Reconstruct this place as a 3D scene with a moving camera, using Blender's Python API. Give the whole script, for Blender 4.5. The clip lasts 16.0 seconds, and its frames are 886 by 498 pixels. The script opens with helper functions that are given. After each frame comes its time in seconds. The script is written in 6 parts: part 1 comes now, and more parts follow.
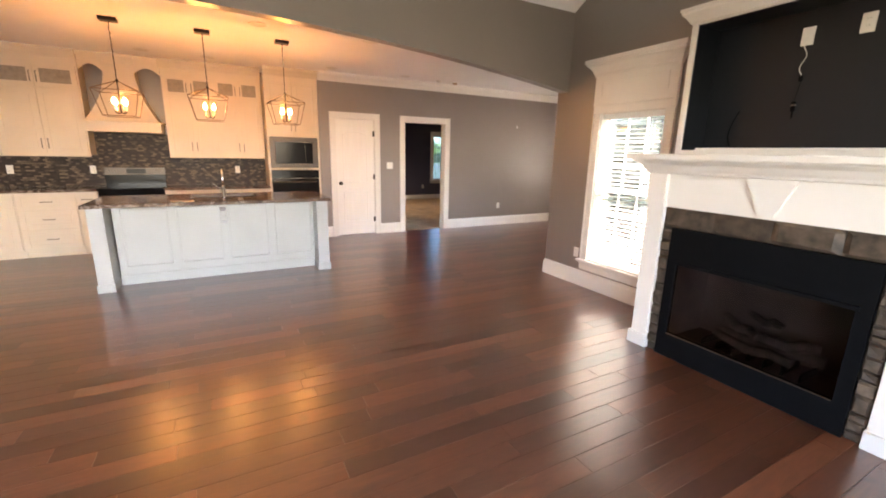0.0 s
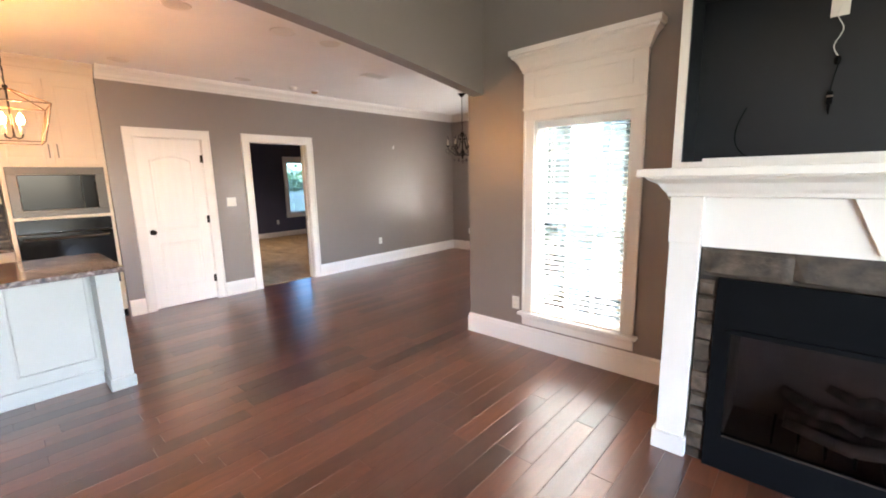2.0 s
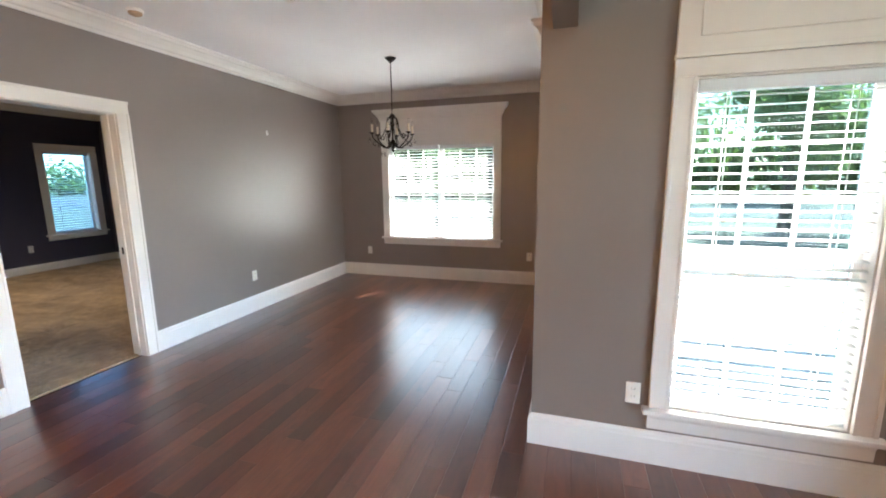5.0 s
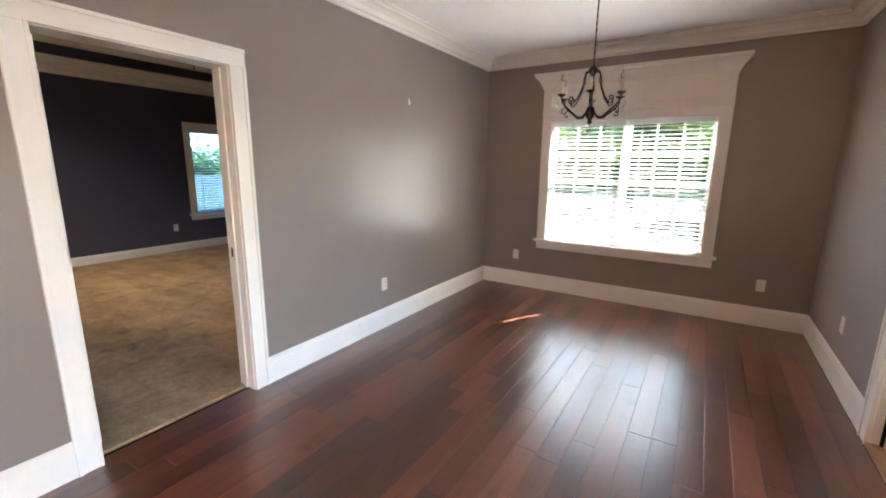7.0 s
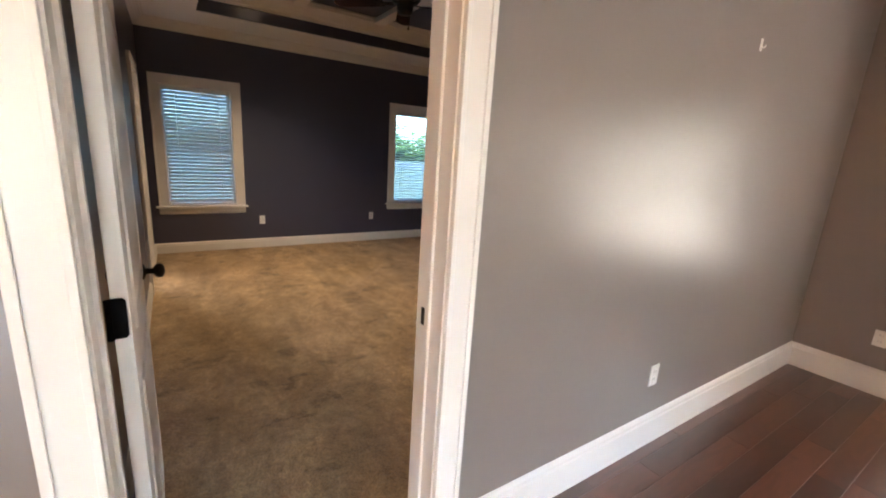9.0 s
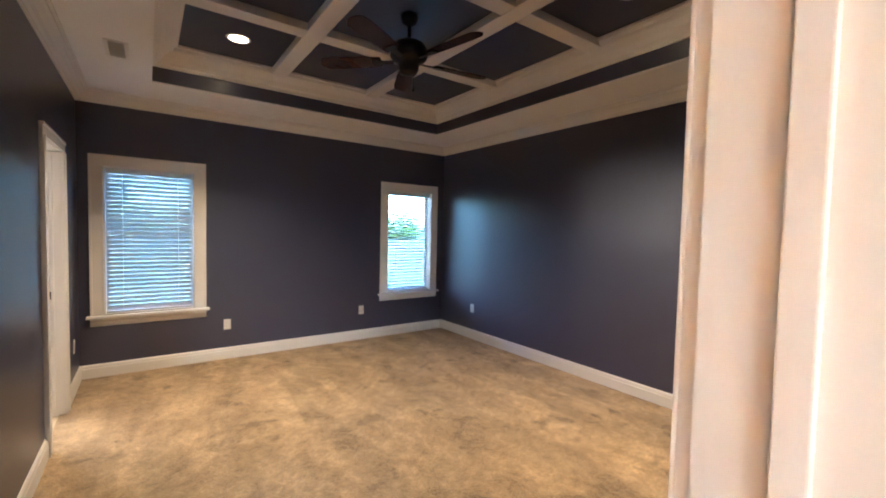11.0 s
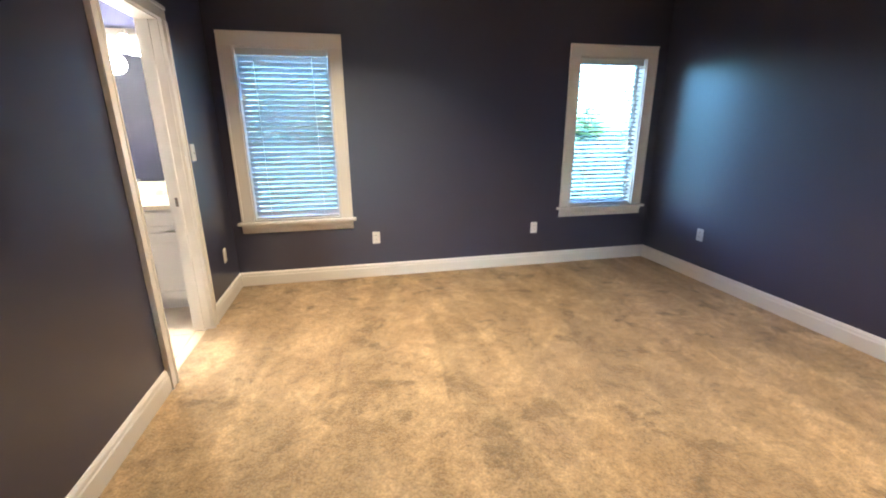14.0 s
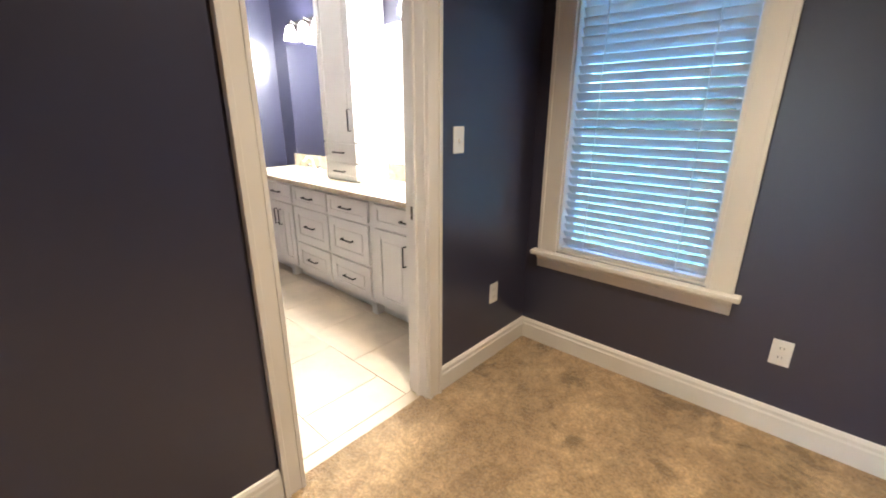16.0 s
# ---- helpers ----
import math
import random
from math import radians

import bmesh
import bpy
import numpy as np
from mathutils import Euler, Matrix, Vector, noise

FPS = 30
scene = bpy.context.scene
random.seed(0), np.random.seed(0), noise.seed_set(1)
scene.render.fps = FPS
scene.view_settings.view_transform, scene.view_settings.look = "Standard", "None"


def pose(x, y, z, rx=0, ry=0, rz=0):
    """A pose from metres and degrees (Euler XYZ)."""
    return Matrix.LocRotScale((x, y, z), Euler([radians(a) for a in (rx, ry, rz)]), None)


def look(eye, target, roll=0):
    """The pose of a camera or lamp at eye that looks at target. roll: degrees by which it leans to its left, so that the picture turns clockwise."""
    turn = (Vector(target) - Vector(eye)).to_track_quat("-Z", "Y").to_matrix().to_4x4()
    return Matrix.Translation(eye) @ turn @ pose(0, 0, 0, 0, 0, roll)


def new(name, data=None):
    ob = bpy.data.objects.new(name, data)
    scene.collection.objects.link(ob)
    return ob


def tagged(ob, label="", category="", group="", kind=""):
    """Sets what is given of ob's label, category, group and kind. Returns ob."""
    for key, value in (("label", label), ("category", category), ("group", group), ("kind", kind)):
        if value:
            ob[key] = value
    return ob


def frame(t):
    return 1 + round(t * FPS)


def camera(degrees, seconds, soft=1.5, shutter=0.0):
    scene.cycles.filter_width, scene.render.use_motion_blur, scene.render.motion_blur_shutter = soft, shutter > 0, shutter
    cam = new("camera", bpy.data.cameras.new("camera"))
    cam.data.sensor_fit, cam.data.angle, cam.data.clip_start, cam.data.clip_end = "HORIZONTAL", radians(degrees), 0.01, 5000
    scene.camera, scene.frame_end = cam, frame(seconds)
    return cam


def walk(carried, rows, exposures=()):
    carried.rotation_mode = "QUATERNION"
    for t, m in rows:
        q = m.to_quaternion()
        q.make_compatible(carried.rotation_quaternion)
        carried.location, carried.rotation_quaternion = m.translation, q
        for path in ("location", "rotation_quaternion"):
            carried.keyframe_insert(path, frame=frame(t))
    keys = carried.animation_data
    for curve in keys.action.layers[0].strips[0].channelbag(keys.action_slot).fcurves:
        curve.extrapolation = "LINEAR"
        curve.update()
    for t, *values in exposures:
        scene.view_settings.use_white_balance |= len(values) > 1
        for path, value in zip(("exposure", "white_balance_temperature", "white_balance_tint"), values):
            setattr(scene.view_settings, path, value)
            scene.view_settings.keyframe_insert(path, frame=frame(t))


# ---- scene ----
cam = camera(94.1, 16.0, soft=1.9)
PATH = [
    (0, (0.438, -0.267, 1.499), (1.361, 1.448, 1.045), 1.2),
    (0.5, (0.601, 0.065, 1.496), (1.653, 1.705, 1.046), 0.9),
    (1, (0.735, 0.439, 1.496), (1.926, 1.99, 1.075), 0.4),
    (1.5, (0.913, 0.832, 1.504), (2.224, 2.294, 1.121), -0.5),
    (2, (1.026, 1.259, 1.504), (2.482, 2.587, 1.163), -1.3),
    (2.5, (1.139, 1.675, 1.511), (2.74, 2.824, 1.169), -1.7),
    (3, (1.236, 2.073, 1.493), (2.95, 3.047, 1.157), -1.6),
    (3.5, (1.325, 2.483, 1.486), (3.107, 3.317, 1.125), -1.3),
    (3.7, (1.381, 2.622, 1.487), (3.173, 3.435, 1.128), -1.4),
    (5.8, (2.299, 3.967, 1.509), (4.203, 4.478, 1.178), -0.1),
    (6, (2.413, 4.049, 1.496), (4.312, 4.583, 1.167), -0.2),
    (6.5, (2.687, 4.308, 1.507), (4.491, 5.102, 1.169), 0.1),
    (7, (2.89, 4.62, 1.488), (4.546, 5.669, 1.091), 0.6),
    (7.5, (3.062, 4.944, 1.481), (4.575, 6.178, 1.046), 1.2),
    (8, (3.253, 5.299, 1.468), (4.622, 6.683, 1.01), 1.9),
    (8.5, (3.463, 5.682, 1.463), (4.692, 7.192, 1.005), 2.9),
    (9, (3.679, 6.033, 1.466), (4.755, 7.656, 1.01), 3.6),
    (9.5, (3.832, 6.396, 1.47), (4.836, 8.063, 1.007), 4.1),
    (10, (3.936, 6.746, 1.441), (4.987, 8.395, 1.023), 3.1),
    (10.2, (3.95, 6.87, 1.443), (5.035, 8.525, 1.151), 2.1),
    (12.3, (3.998, 7.122, 1.611), (5.213, 8.71, 1.583), 0.8),
    (12.5, (4.056, 7.18, 1.563), (5.256, 8.771, 1.395), 1.1),
    (13, (4.202, 7.419, 1.457), (5.227, 9.063, 0.959), 2.5),
    (13.5, (4.323, 7.814, 1.423), (5.072, 9.581, 0.86), 1.8),
    (14, (4.517, 8.261, 1.394), (4.917, 10.14, 0.837), -0.4),
    (14.5, (4.61, 8.74, 1.405), (4.606, 10.668, 0.874), -1.0),
    (15, (4.677, 9.198, 1.405), (4.23, 11.064, 0.841), -0.6),
    (15.5, (4.689, 9.627, 1.344), (3.811, 11.328, 0.765), -0.1),
    (16, (4.66, 10.059, 1.351), (3.379, 11.467, 0.738), 0.2),
]
walk(cam, [(t, look(e, g, r)) for t, e, g, r in PATH], exposures=[(0, 4.9, 7900, 24), (2, 5.2, 6800, 18), (3.5, 5.3, 5900, 10), (6, 5.1, 6300, 11), (7, 5.2, 6500, 14), (8.5, 5.25, 7000, 18), (9.8, 5.55, 6800, 17), (12.2, 6.65, 5750, 12), (14, 6.6, 6000, 10), (16, 6.1, 5900, 11)])
BED_WATTS, PENDANT_WATTS, BATH_WATTS = 0.55, 0.4, 1.75
SOUTH_FILL_WATTS = 0.05

# ---- world, sun ----
world = bpy.data.worlds.new("sky")
scene.world = world
world.use_nodes = True
sky = world.node_tree.nodes.new("ShaderNodeTexSky")
sky.sky_type = "NISHITA"
sky.sun_disc = False
sky.sun_elevation, sky.sun_rotation = radians(50), radians(120)
background = world.node_tree.nodes["Background"]
background.inputs["Strength"].default_value = 0.15
world.node_tree.links.new(sky.outputs[0], background.inputs["Color"])

sun = new("sun", bpy.data.lights.new("sun", "SUN"))
sun.data.energy, sun.data.angle, sun.data.color = 5.0, radians(0.5), (1.0, 0.95, 0.86)
sun.matrix_basis = look((5.57, -3.21, 7.66), (0, 0, 0))


# ---- materials ----
def material(name, color, rough=0.5, metal=0.0, vary=0.08, scale=6.0, bump=0.0, bump_scale=120.0, spec=0.5, stretch=(1, 1, 1), coat=0.0, wear=0.06):
    """A surface with slow colour variation and a fine relief, both in metres."""
    m = bpy.data.materials.new(name)
    m.use_nodes = True
    n, l = m.node_tree.nodes, m.node_tree.links
    b = n["Principled BSDF"]
    b.inputs["Metallic"].default_value = metal
    b.inputs["Specular IOR Level"].default_value = spec
    b.inputs["Coat Weight"].default_value, b.inputs["Coat Roughness"].default_value = coat, 0.28
    geo = n.new("ShaderNodeNewGeometry")
    mp = n.new("ShaderNodeMapping")
    mp.inputs["Scale"].default_value = stretch
    l.new(geo.outputs["Position"], mp.inputs["Vector"])
    nz = n.new("ShaderNodeTexNoise")
    nz.inputs["Scale"].default_value, nz.inputs["Detail"].default_value = scale, 5
    l.new(mp.outputs[0], nz.inputs["Vector"])
    ramp = n.new("ShaderNodeMapRange")
    ramp.inputs["From Min"].default_value, ramp.inputs["From Max"].default_value = 0.3, 0.7
    ramp.inputs["To Min"].default_value, ramp.inputs["To Max"].default_value = 1 - vary, 1 + vary
    l.new(nz.outputs[0], ramp.inputs[0])
    mul = n.new("ShaderNodeVectorMath")
    mul.operation = "SCALE"
    mul.inputs[0].default_value = color
    l.new(ramp.outputs[0], mul.inputs["Scale"])
    l.new(mul.outputs[0], b.inputs["Base Color"])
    rr = n.new("ShaderNodeMapRange")
    rr.inputs["To Min"].default_value, rr.inputs["To Max"].default_value = max(0.02, rough - wear), min(1, rough + wear)
    l.new(nz.outputs[0], rr.inputs[0])
    l.new(rr.outputs[0], b.inputs["Roughness"])
    if bump:
        fine = n.new("ShaderNodeTexNoise")
        fine.inputs["Scale"].default_value, fine.inputs["Detail"].default_value = bump_scale, 3
        l.new(mp.outputs[0], fine.inputs["Vector"])
        bp = n.new("ShaderNodeBump")
        bp.inputs["Strength"].default_value, bp.inputs["Distance"].default_value = bump, 0.004
        l.new(fine.outputs[0], bp.inputs["Height"])
        l.new(bp.outputs[0], b.inputs["Normal"])
    return m


def glowing(name, color, strength):
    m = bpy.data.materials.new(name)
    m.use_nodes = True
    b = m.node_tree.nodes["Principled BSDF"]
    b.inputs["Base Color"].default_value = (*color, 1)
    b.inputs["Emission Color"].default_value = (*color, 1)
    b.inputs["Emission Strength"].default_value = strength
    return m


def clear_glass(name, tint=(1, 1, 1), ior=1.35):
    m = bpy.data.materials.new(name)
    m.use_nodes = True
    n, l = m.node_tree.nodes, m.node_tree.links
    n.remove(n["Principled BSDF"])
    t, g, mix, fr = n.new("ShaderNodeBsdfTransparent"), n.new("ShaderNodeBsdfGlossy"), n.new("ShaderNodeMixShader"), n.new("ShaderNodeFresnel")
    t.inputs[0].default_value = (*tint, 1)
    g.inputs["Roughness"].default_value = 0.02
    fr.inputs[0].default_value = ior
    l.new(fr.outputs[0], mix.inputs[0])
    l.new(t.outputs[0], mix.inputs[1])
    l.new(g.outputs[0], mix.inputs[2])
    l.new(mix.outputs[0], n["Material Output"].inputs[0])
    return m


def wood_floor():
    m = material("hand-scraped dark hardwood", (0.07, 0.03, 0.018), 0.286, vary=0.4, scale=3.0, stretch=(0.35, 5, 5), wear=0.008, spec=1.0, coat=0.6)
    n, l = m.node_tree.nodes, m.node_tree.links
    b = n["Principled BSDF"]
    info, geo = n.new("ShaderNodeObjectInfo"), n.new("ShaderNodeNewGeometry")
    add, fr = n.new("ShaderNodeMath"), n.new("ShaderNodeMath")
    fr.operation = "FRACT"
    l.new(info.outputs["Random"], add.inputs[0])
    l.new(geo.outputs["Random Per Island"], add.inputs[1])
    l.new(add.outputs[0], fr.inputs[0])
    tone = n.new("ShaderNodeValToRGB")
    e = tone.color_ramp.elements
    e[0].position, e[0].color = 0.0, (0.055, 0.017, 0.009, 1)
    e[1].position, e[1].color = 1.0, (0.2, 0.066, 0.03, 1)
    mid = e.new(0.5)
    mid.color = (0.118, 0.037, 0.0175, 1)
    l.new(fr.outputs[0], tone.inputs[0])
    # grain, drawn out along the boards and shifted from board to board
    comb = n.new("ShaderNodeCombineXYZ")
    far = n.new("ShaderNodeMath")
    far.operation = "MULTIPLY"
    far.inputs[1].default_value = 37.0
    l.new(fr.outputs[0], far.inputs[0])
    l.new(far.outputs[0], comb.inputs[0])
    shift = n.new("ShaderNodeVectorMath")
    l.new(geo.outputs["Position"], shift.inputs[0])
    l.new(comb.outputs[0], shift.inputs[1])
    mp = n.new("ShaderNodeMapping")
    mp.inputs["Scale"].default_value = (1.5, 9, 1)
    l.new(shift.outputs[0], mp.inputs[0])
    grain = n.new("ShaderNodeTexNoise")
    grain.inputs["Scale"].default_value, grain.inputs["Detail"].default_value, grain.inputs["Distortion"].default_value = 2.2, 6, 1.4
    l.new(mp.outputs[0], grain.inputs["Vector"])
    gr = n.new("ShaderNodeMapRange")
    gr.inputs["From Min"].default_value, gr.inputs["From Max"].default_value = 0.3, 0.7
    gr.inputs["To Min"].default_value, gr.inputs["To Max"].default_value = 0.76, 1.2
    l.new(grain.outputs[0], gr.inputs[0])
    mul = n.new("ShaderNodeVectorMath")
    mul.operation = "SCALE"
    l.new(tone.outputs[0], mul.inputs[0])
    l.new(gr.outputs[0], mul.inputs["Scale"])
    # dark knots and stains
    knot = n.new("ShaderNodeTexNoise")
    knot.inputs["Scale"].default_value, knot.inputs["Detail"].default_value = 5.0, 2
    l.new(shift.outputs[0], knot.inputs["Vector"])
    kr = n.new("ShaderNodeMapRange")
    kr.inputs["From Min"].default_value, kr.inputs["From Max"].default_value = 0.64, 0.76
    kr.inputs["To Min"].default_value, kr.inputs["To Max"].default_value = 1.0, 0.55
    l.new(knot.outputs[0], kr.inputs[0])
    mul2 = n.new("ShaderNodeVectorMath")
    mul2.operation = "SCALE"
    l.new(mul.outputs[0], mul2.inputs[0])
    l.new(kr.outputs[0], mul2.inputs["Scale"])
    l.new(mul2.outputs[0], b.inputs["Base Color"])
    # scraped waves across the boards
    wave = n.new("ShaderNodeTexNoise")
    wave.inputs["Scale"].default_value, wave.inputs["Detail"].default_value = 9.0, 3
    wm = n.new("ShaderNodeMapping")
    wm.inputs["Scale"].default_value = (0.5, 1.6, 1)
    l.new(shift.outputs[0], wm.inputs[0])
    l.new(wm.outputs[0], wave.inputs["Vector"])
    bp = n.new("ShaderNodeBump")
    bp.inputs["Strength"].default_value, bp.inputs["Distance"].default_value = 0.07, 0.006
    l.new(wave.outputs[0], bp.inputs["Height"])
    bp2 = n.new("ShaderNodeBump")
    bp2.inputs["Strength"].default_value, bp2.inputs["Distance"].default_value = 0.025, 0.002
    l.new(grain.outputs[0], bp2.inputs["Height"])
    l.new(bp.outputs[0], bp2.inputs["Normal"])
    l.new(bp2.outputs[0], b.inputs["Normal"])
    return m


def carpet_pile():
    m = material("tan cut-pile carpet", (0.34, 0.25, 0.15), 0.95, vary=0.2, scale=2.2, spec=0.1)
    n, l = m.node_tree.nodes, m.node_tree.links
    b = n["Principled BSDF"]
    geo = n.new("ShaderNodeNewGeometry")

    def noise(scale, detail, rough=0.5, twist=0.0, turn=0.0, stretch=(1, 1, 1)):
        mp = n.new("ShaderNodeMapping")
        mp.inputs["Rotation"].default_value, mp.inputs["Scale"].default_value = (0, 0, radians(turn)), stretch
        l.new(geo.outputs["Position"], mp.inputs[0])
        t = n.new("ShaderNodeTexNoise")
        t.inputs["Scale"].default_value, t.inputs["Detail"].default_value = scale, detail
        t.inputs["Roughness"].default_value, t.inputs["Distortion"].default_value = rough, twist
        l.new(mp.outputs[0], t.inputs["Vector"])
        return t.outputs[0]

    def between(value, f0, f1, t0, t1):
        r = n.new("ShaderNodeMapRange")
        r.interpolation_type = "SMOOTHSTEP"
        for k, v in (("From Min", f0), ("From Max", f1), ("To Min", t0), ("To Max", t1)):
            r.inputs[k].default_value = v
        l.new(value, r.inputs[0])
        return r.outputs[0]

    def times(x, y):
        k = n.new("ShaderNodeMath")
        k.operation = "MULTIPLY"
        l.new(x, k.inputs[0])
        l.new(y, k.inputs[1])
        return k.outputs[0]

    # vacuum lanes in two directions, brushed blotches, trodden prints in clusters, single tufts
    lanes = noise(3.4, 3, 0.5, 0.5, -14, (1.0, 0.2, 1))
    cross = noise(2.2, 2, 0.4, 0.3, 52, (1.0, 0.2, 1))
    sweep = noise(3.4, 8, 0.68, 0.5, 28, (1, 0.75, 1))
    prints = noise(4.8, 4, 0.6, 0.35, 15)
    where = noise(0.9, 1)
    tuft = noise(95, 4, 0.6)
    clumps = noise(15, 6, 0.72, 0.6)
    ramp = n.new("ShaderNodeValToRGB")
    e = ramp.color_ramp.elements
    e[0].position, e[0].color = 0.32, (0.3, 0.2, 0.108, 1)
    e[1].position, e[1].color = 0.64, (0.51, 0.36, 0.205, 1)
    l.new(sweep, ramp.inputs[0])
    trodden = n.new("ShaderNodeMath")
    trodden.operation = "MULTIPLY_ADD"
    trodden.inputs[1].default_value, trodden.inputs[2].default_value = -0.42, 1.0
    l.new(times(between(prints, 0.54, 0.66, 0, 1), between(where, 0.38, 0.56, 0.15, 1)), trodden.inputs[0])
    tone = times(between(lanes, 0.43, 0.55, 0.87, 1.06), between(cross, 0.44, 0.55, 0.93, 1.04))
    tone = times(times(tone, trodden.outputs[0]), between(tuft, 0.3, 0.7, 0.74, 1.22))
    tone = times(tone, between(clumps, 0.34, 0.66, 0.8, 1.11))
    mul = n.new("ShaderNodeVectorMath")
    mul.operation = "SCALE"
    l.new(ramp.outputs[0], mul.inputs[0])
    l.new(tone, mul.inputs["Scale"])
    l.new(mul.outputs[0], b.inputs["Base Color"])
    b.inputs["Sheen Weight"].default_value = 0.3
    bp = n.new("ShaderNodeBump")
    bp.inputs["Strength"].default_value, bp.inputs["Distance"].default_value = 0.9, 0.012
    l.new(tuft, bp.inputs["Height"])
    bp2 = n.new("ShaderNodeBump")
    bp2.inputs["Strength"].default_value, bp2.inputs["Distance"].default_value = 0.5, 0.03
    l.new(sweep, bp2.inputs["Height"])
    l.new(bp.outputs[0], bp2.inputs["Normal"])
    l.new(bp2.outputs[0], b.inputs["Normal"])
    return m


def speckled(name, dark, mid, light, scale, rough):
    """Polished granite or a mosaic of small chips."""
    m = material(name, mid, rough)
    n, l = m.node_tree.nodes, m.node_tree.links
    b = n["Principled BSDF"]
    geo = n.new("ShaderNodeNewGeometry")
    v = n.new("ShaderNodeTexNoise")
    v.inputs["Scale"].default_value, v.inputs["Detail"].default_value, v.inputs["Distortion"].default_value = scale, 8, 1.5
    l.new(geo.outputs["Position"], v.inputs["Vector"])
    ramp = n.new("ShaderNodeValToRGB")
    e = ramp.color_ramp.elements
    e[0].position, e[0].color = 0.35, (*dark, 1)
    e[1].position, e[1].color = 0.65, (*light, 1)
    k = e.new(0.5)
    k.color = (*mid, 1)
    l.new(v.outputs[0], ramp.inputs[0])
    l.new(ramp.outputs[0], b.inputs["Base Color"])
    return m


def mosaic():
    m = material("brown glass and stone mosaic", (0.1, 0.07, 0.05), 0.45, spec=0.3)
    n, l = m.node_tree.nodes, m.node_tree.links
    b = n["Principled BSDF"]
    geo, sep, comb = n.new("ShaderNodeNewGeometry"), n.new("ShaderNodeSeparateXYZ"), n.new("ShaderNodeCombineXYZ")
    l.new(geo.outputs["Position"], sep.inputs[0])
    l.new(sep.outputs[0], comb.inputs[0])
    l.new(sep.outputs[2], comb.inputs[1])
    br = n.new("ShaderNodeTexBrick")
    br.inputs["Scale"].default_value = 1.0
    br.inputs["Brick Width"].default_value, br.inputs["Row Height"].default_value, br.inputs["Mortar Size"].default_value = 0.05, 0.025, 0.0015
    br.inputs["Color1"].default_value, br.inputs["Color2"].default_value = (0, 0, 0, 1), (1, 1, 1, 1)
    br.inputs["Mortar"].default_value = (0.5, 0.5, 0.5, 1)
    l.new(comb.outputs[0], br.inputs["Vector"])
    ramp = n.new("ShaderNodeValToRGB")
    e = ramp.color_ramp.elements
    e[0].position, e[0].color = 0.0, (0.016, 0.009, 0.006, 1)
    e[1].position, e[1].color = 1.0, (0.17, 0.12, 0.08, 1)
    k = e.new(0.55)
    k.color = (0.032, 0.019, 0.012, 1)
    l.new(br.outputs["Color"], ramp.inputs[0])
    l.new(ramp.outputs[0], b.inputs["Base Color"])
    bp = n.new("ShaderNodeBump")
    bp.inputs["Distance"].default_value = 0.002
    bp.invert = True
    l.new(br.outputs["Fac"], bp.inputs["Height"])
    l.new(bp.outputs[0], b.inputs["Normal"])
    return m


def by_object(m, low, high):
    """Lets each piece differ in tone from its neighbours."""
    n, l = m.node_tree.nodes, m.node_tree.links
    b = n["Principled BSDF"]
    old = b.inputs["Base Color"].links[0].from_socket
    info, rng, mul = n.new("ShaderNodeObjectInfo"), n.new("ShaderNodeMapRange"), n.new("ShaderNodeVectorMath")
    rng.inputs["To Min"].default_value, rng.inputs["To Max"].default_value = low, high
    mul.operation = "SCALE"
    l.new(info.outputs["Random"], rng.inputs[0])
    l.new(old, mul.inputs[0])
    l.new(rng.outputs[0], mul.inputs["Scale"])
    l.new(mul.outputs[0], b.inputs["Base Color"])
    return m


def thin_sheet(m, color, share):
    """Lets part of the light through a thin blind slat or leaf."""
    n, l = m.node_tree.nodes, m.node_tree.links
    thin, blend = n.new("ShaderNodeBsdfTranslucent"), n.new("ShaderNodeMixShader")
    thin.inputs[0].default_value = (*color, 1)
    blend.inputs[0].default_value = share
    l.new(n["Principled BSDF"].outputs[0], blend.inputs[1])
    l.new(thin.outputs[0], blend.inputs[2])
    l.new(blend.outputs[0], n["Material Output"].inputs[0])


GRAY = material("warm gray eggshell wall paint", (0.215, 0.18, 0.162), 0.345, vary=0.03, scale=1.5, spec=1.0, wear=0.008)
NAVY = material("dark navy eggshell wall paint", (0.037, 0.038, 0.073), 0.36, vary=0.05, scale=1.5, spec=0.85, wear=0.01)
TRIM = material("white semigloss trim paint", (0.75, 0.725, 0.69), 0.34, vary=0.025, scale=3, bump=0.03, bump_scale=60, wear=0.04)
DOORWHITE = material("white door paint", (0.8, 0.78, 0.75), 0.36, vary=0.025, scale=3, bump=0.06, bump_scale=90, stretch=(6, 6, 0.5))
CEIL = material("flat white ceiling paint", (0.86, 0.855, 0.85), 0.85, vary=0.02, scale=2, bump=0.15, bump_scale=180)
CABINET = material("cream painted cabinet", (0.64, 0.545, 0.42), 0.4, vary=0.04, scale=2.5, bump=0.03, bump_scale=60)
ISLANDPAINT = material("pale gray-white painted island", (0.42, 0.425, 0.41), 0.4, vary=0.04, scale=2.5, bump=0.03, bump_scale=60)
WOOD = wood_floor()
SUBFLOOR = material("dark joint filler", (0.015, 0.008, 0.006), 0.8)
CARPET = carpet_pile()
GRANITE = speckled("polished brown granite", (0.03, 0.018, 0.013), (0.11, 0.07, 0.05), (0.3, 0.24, 0.2), 16, 0.12)
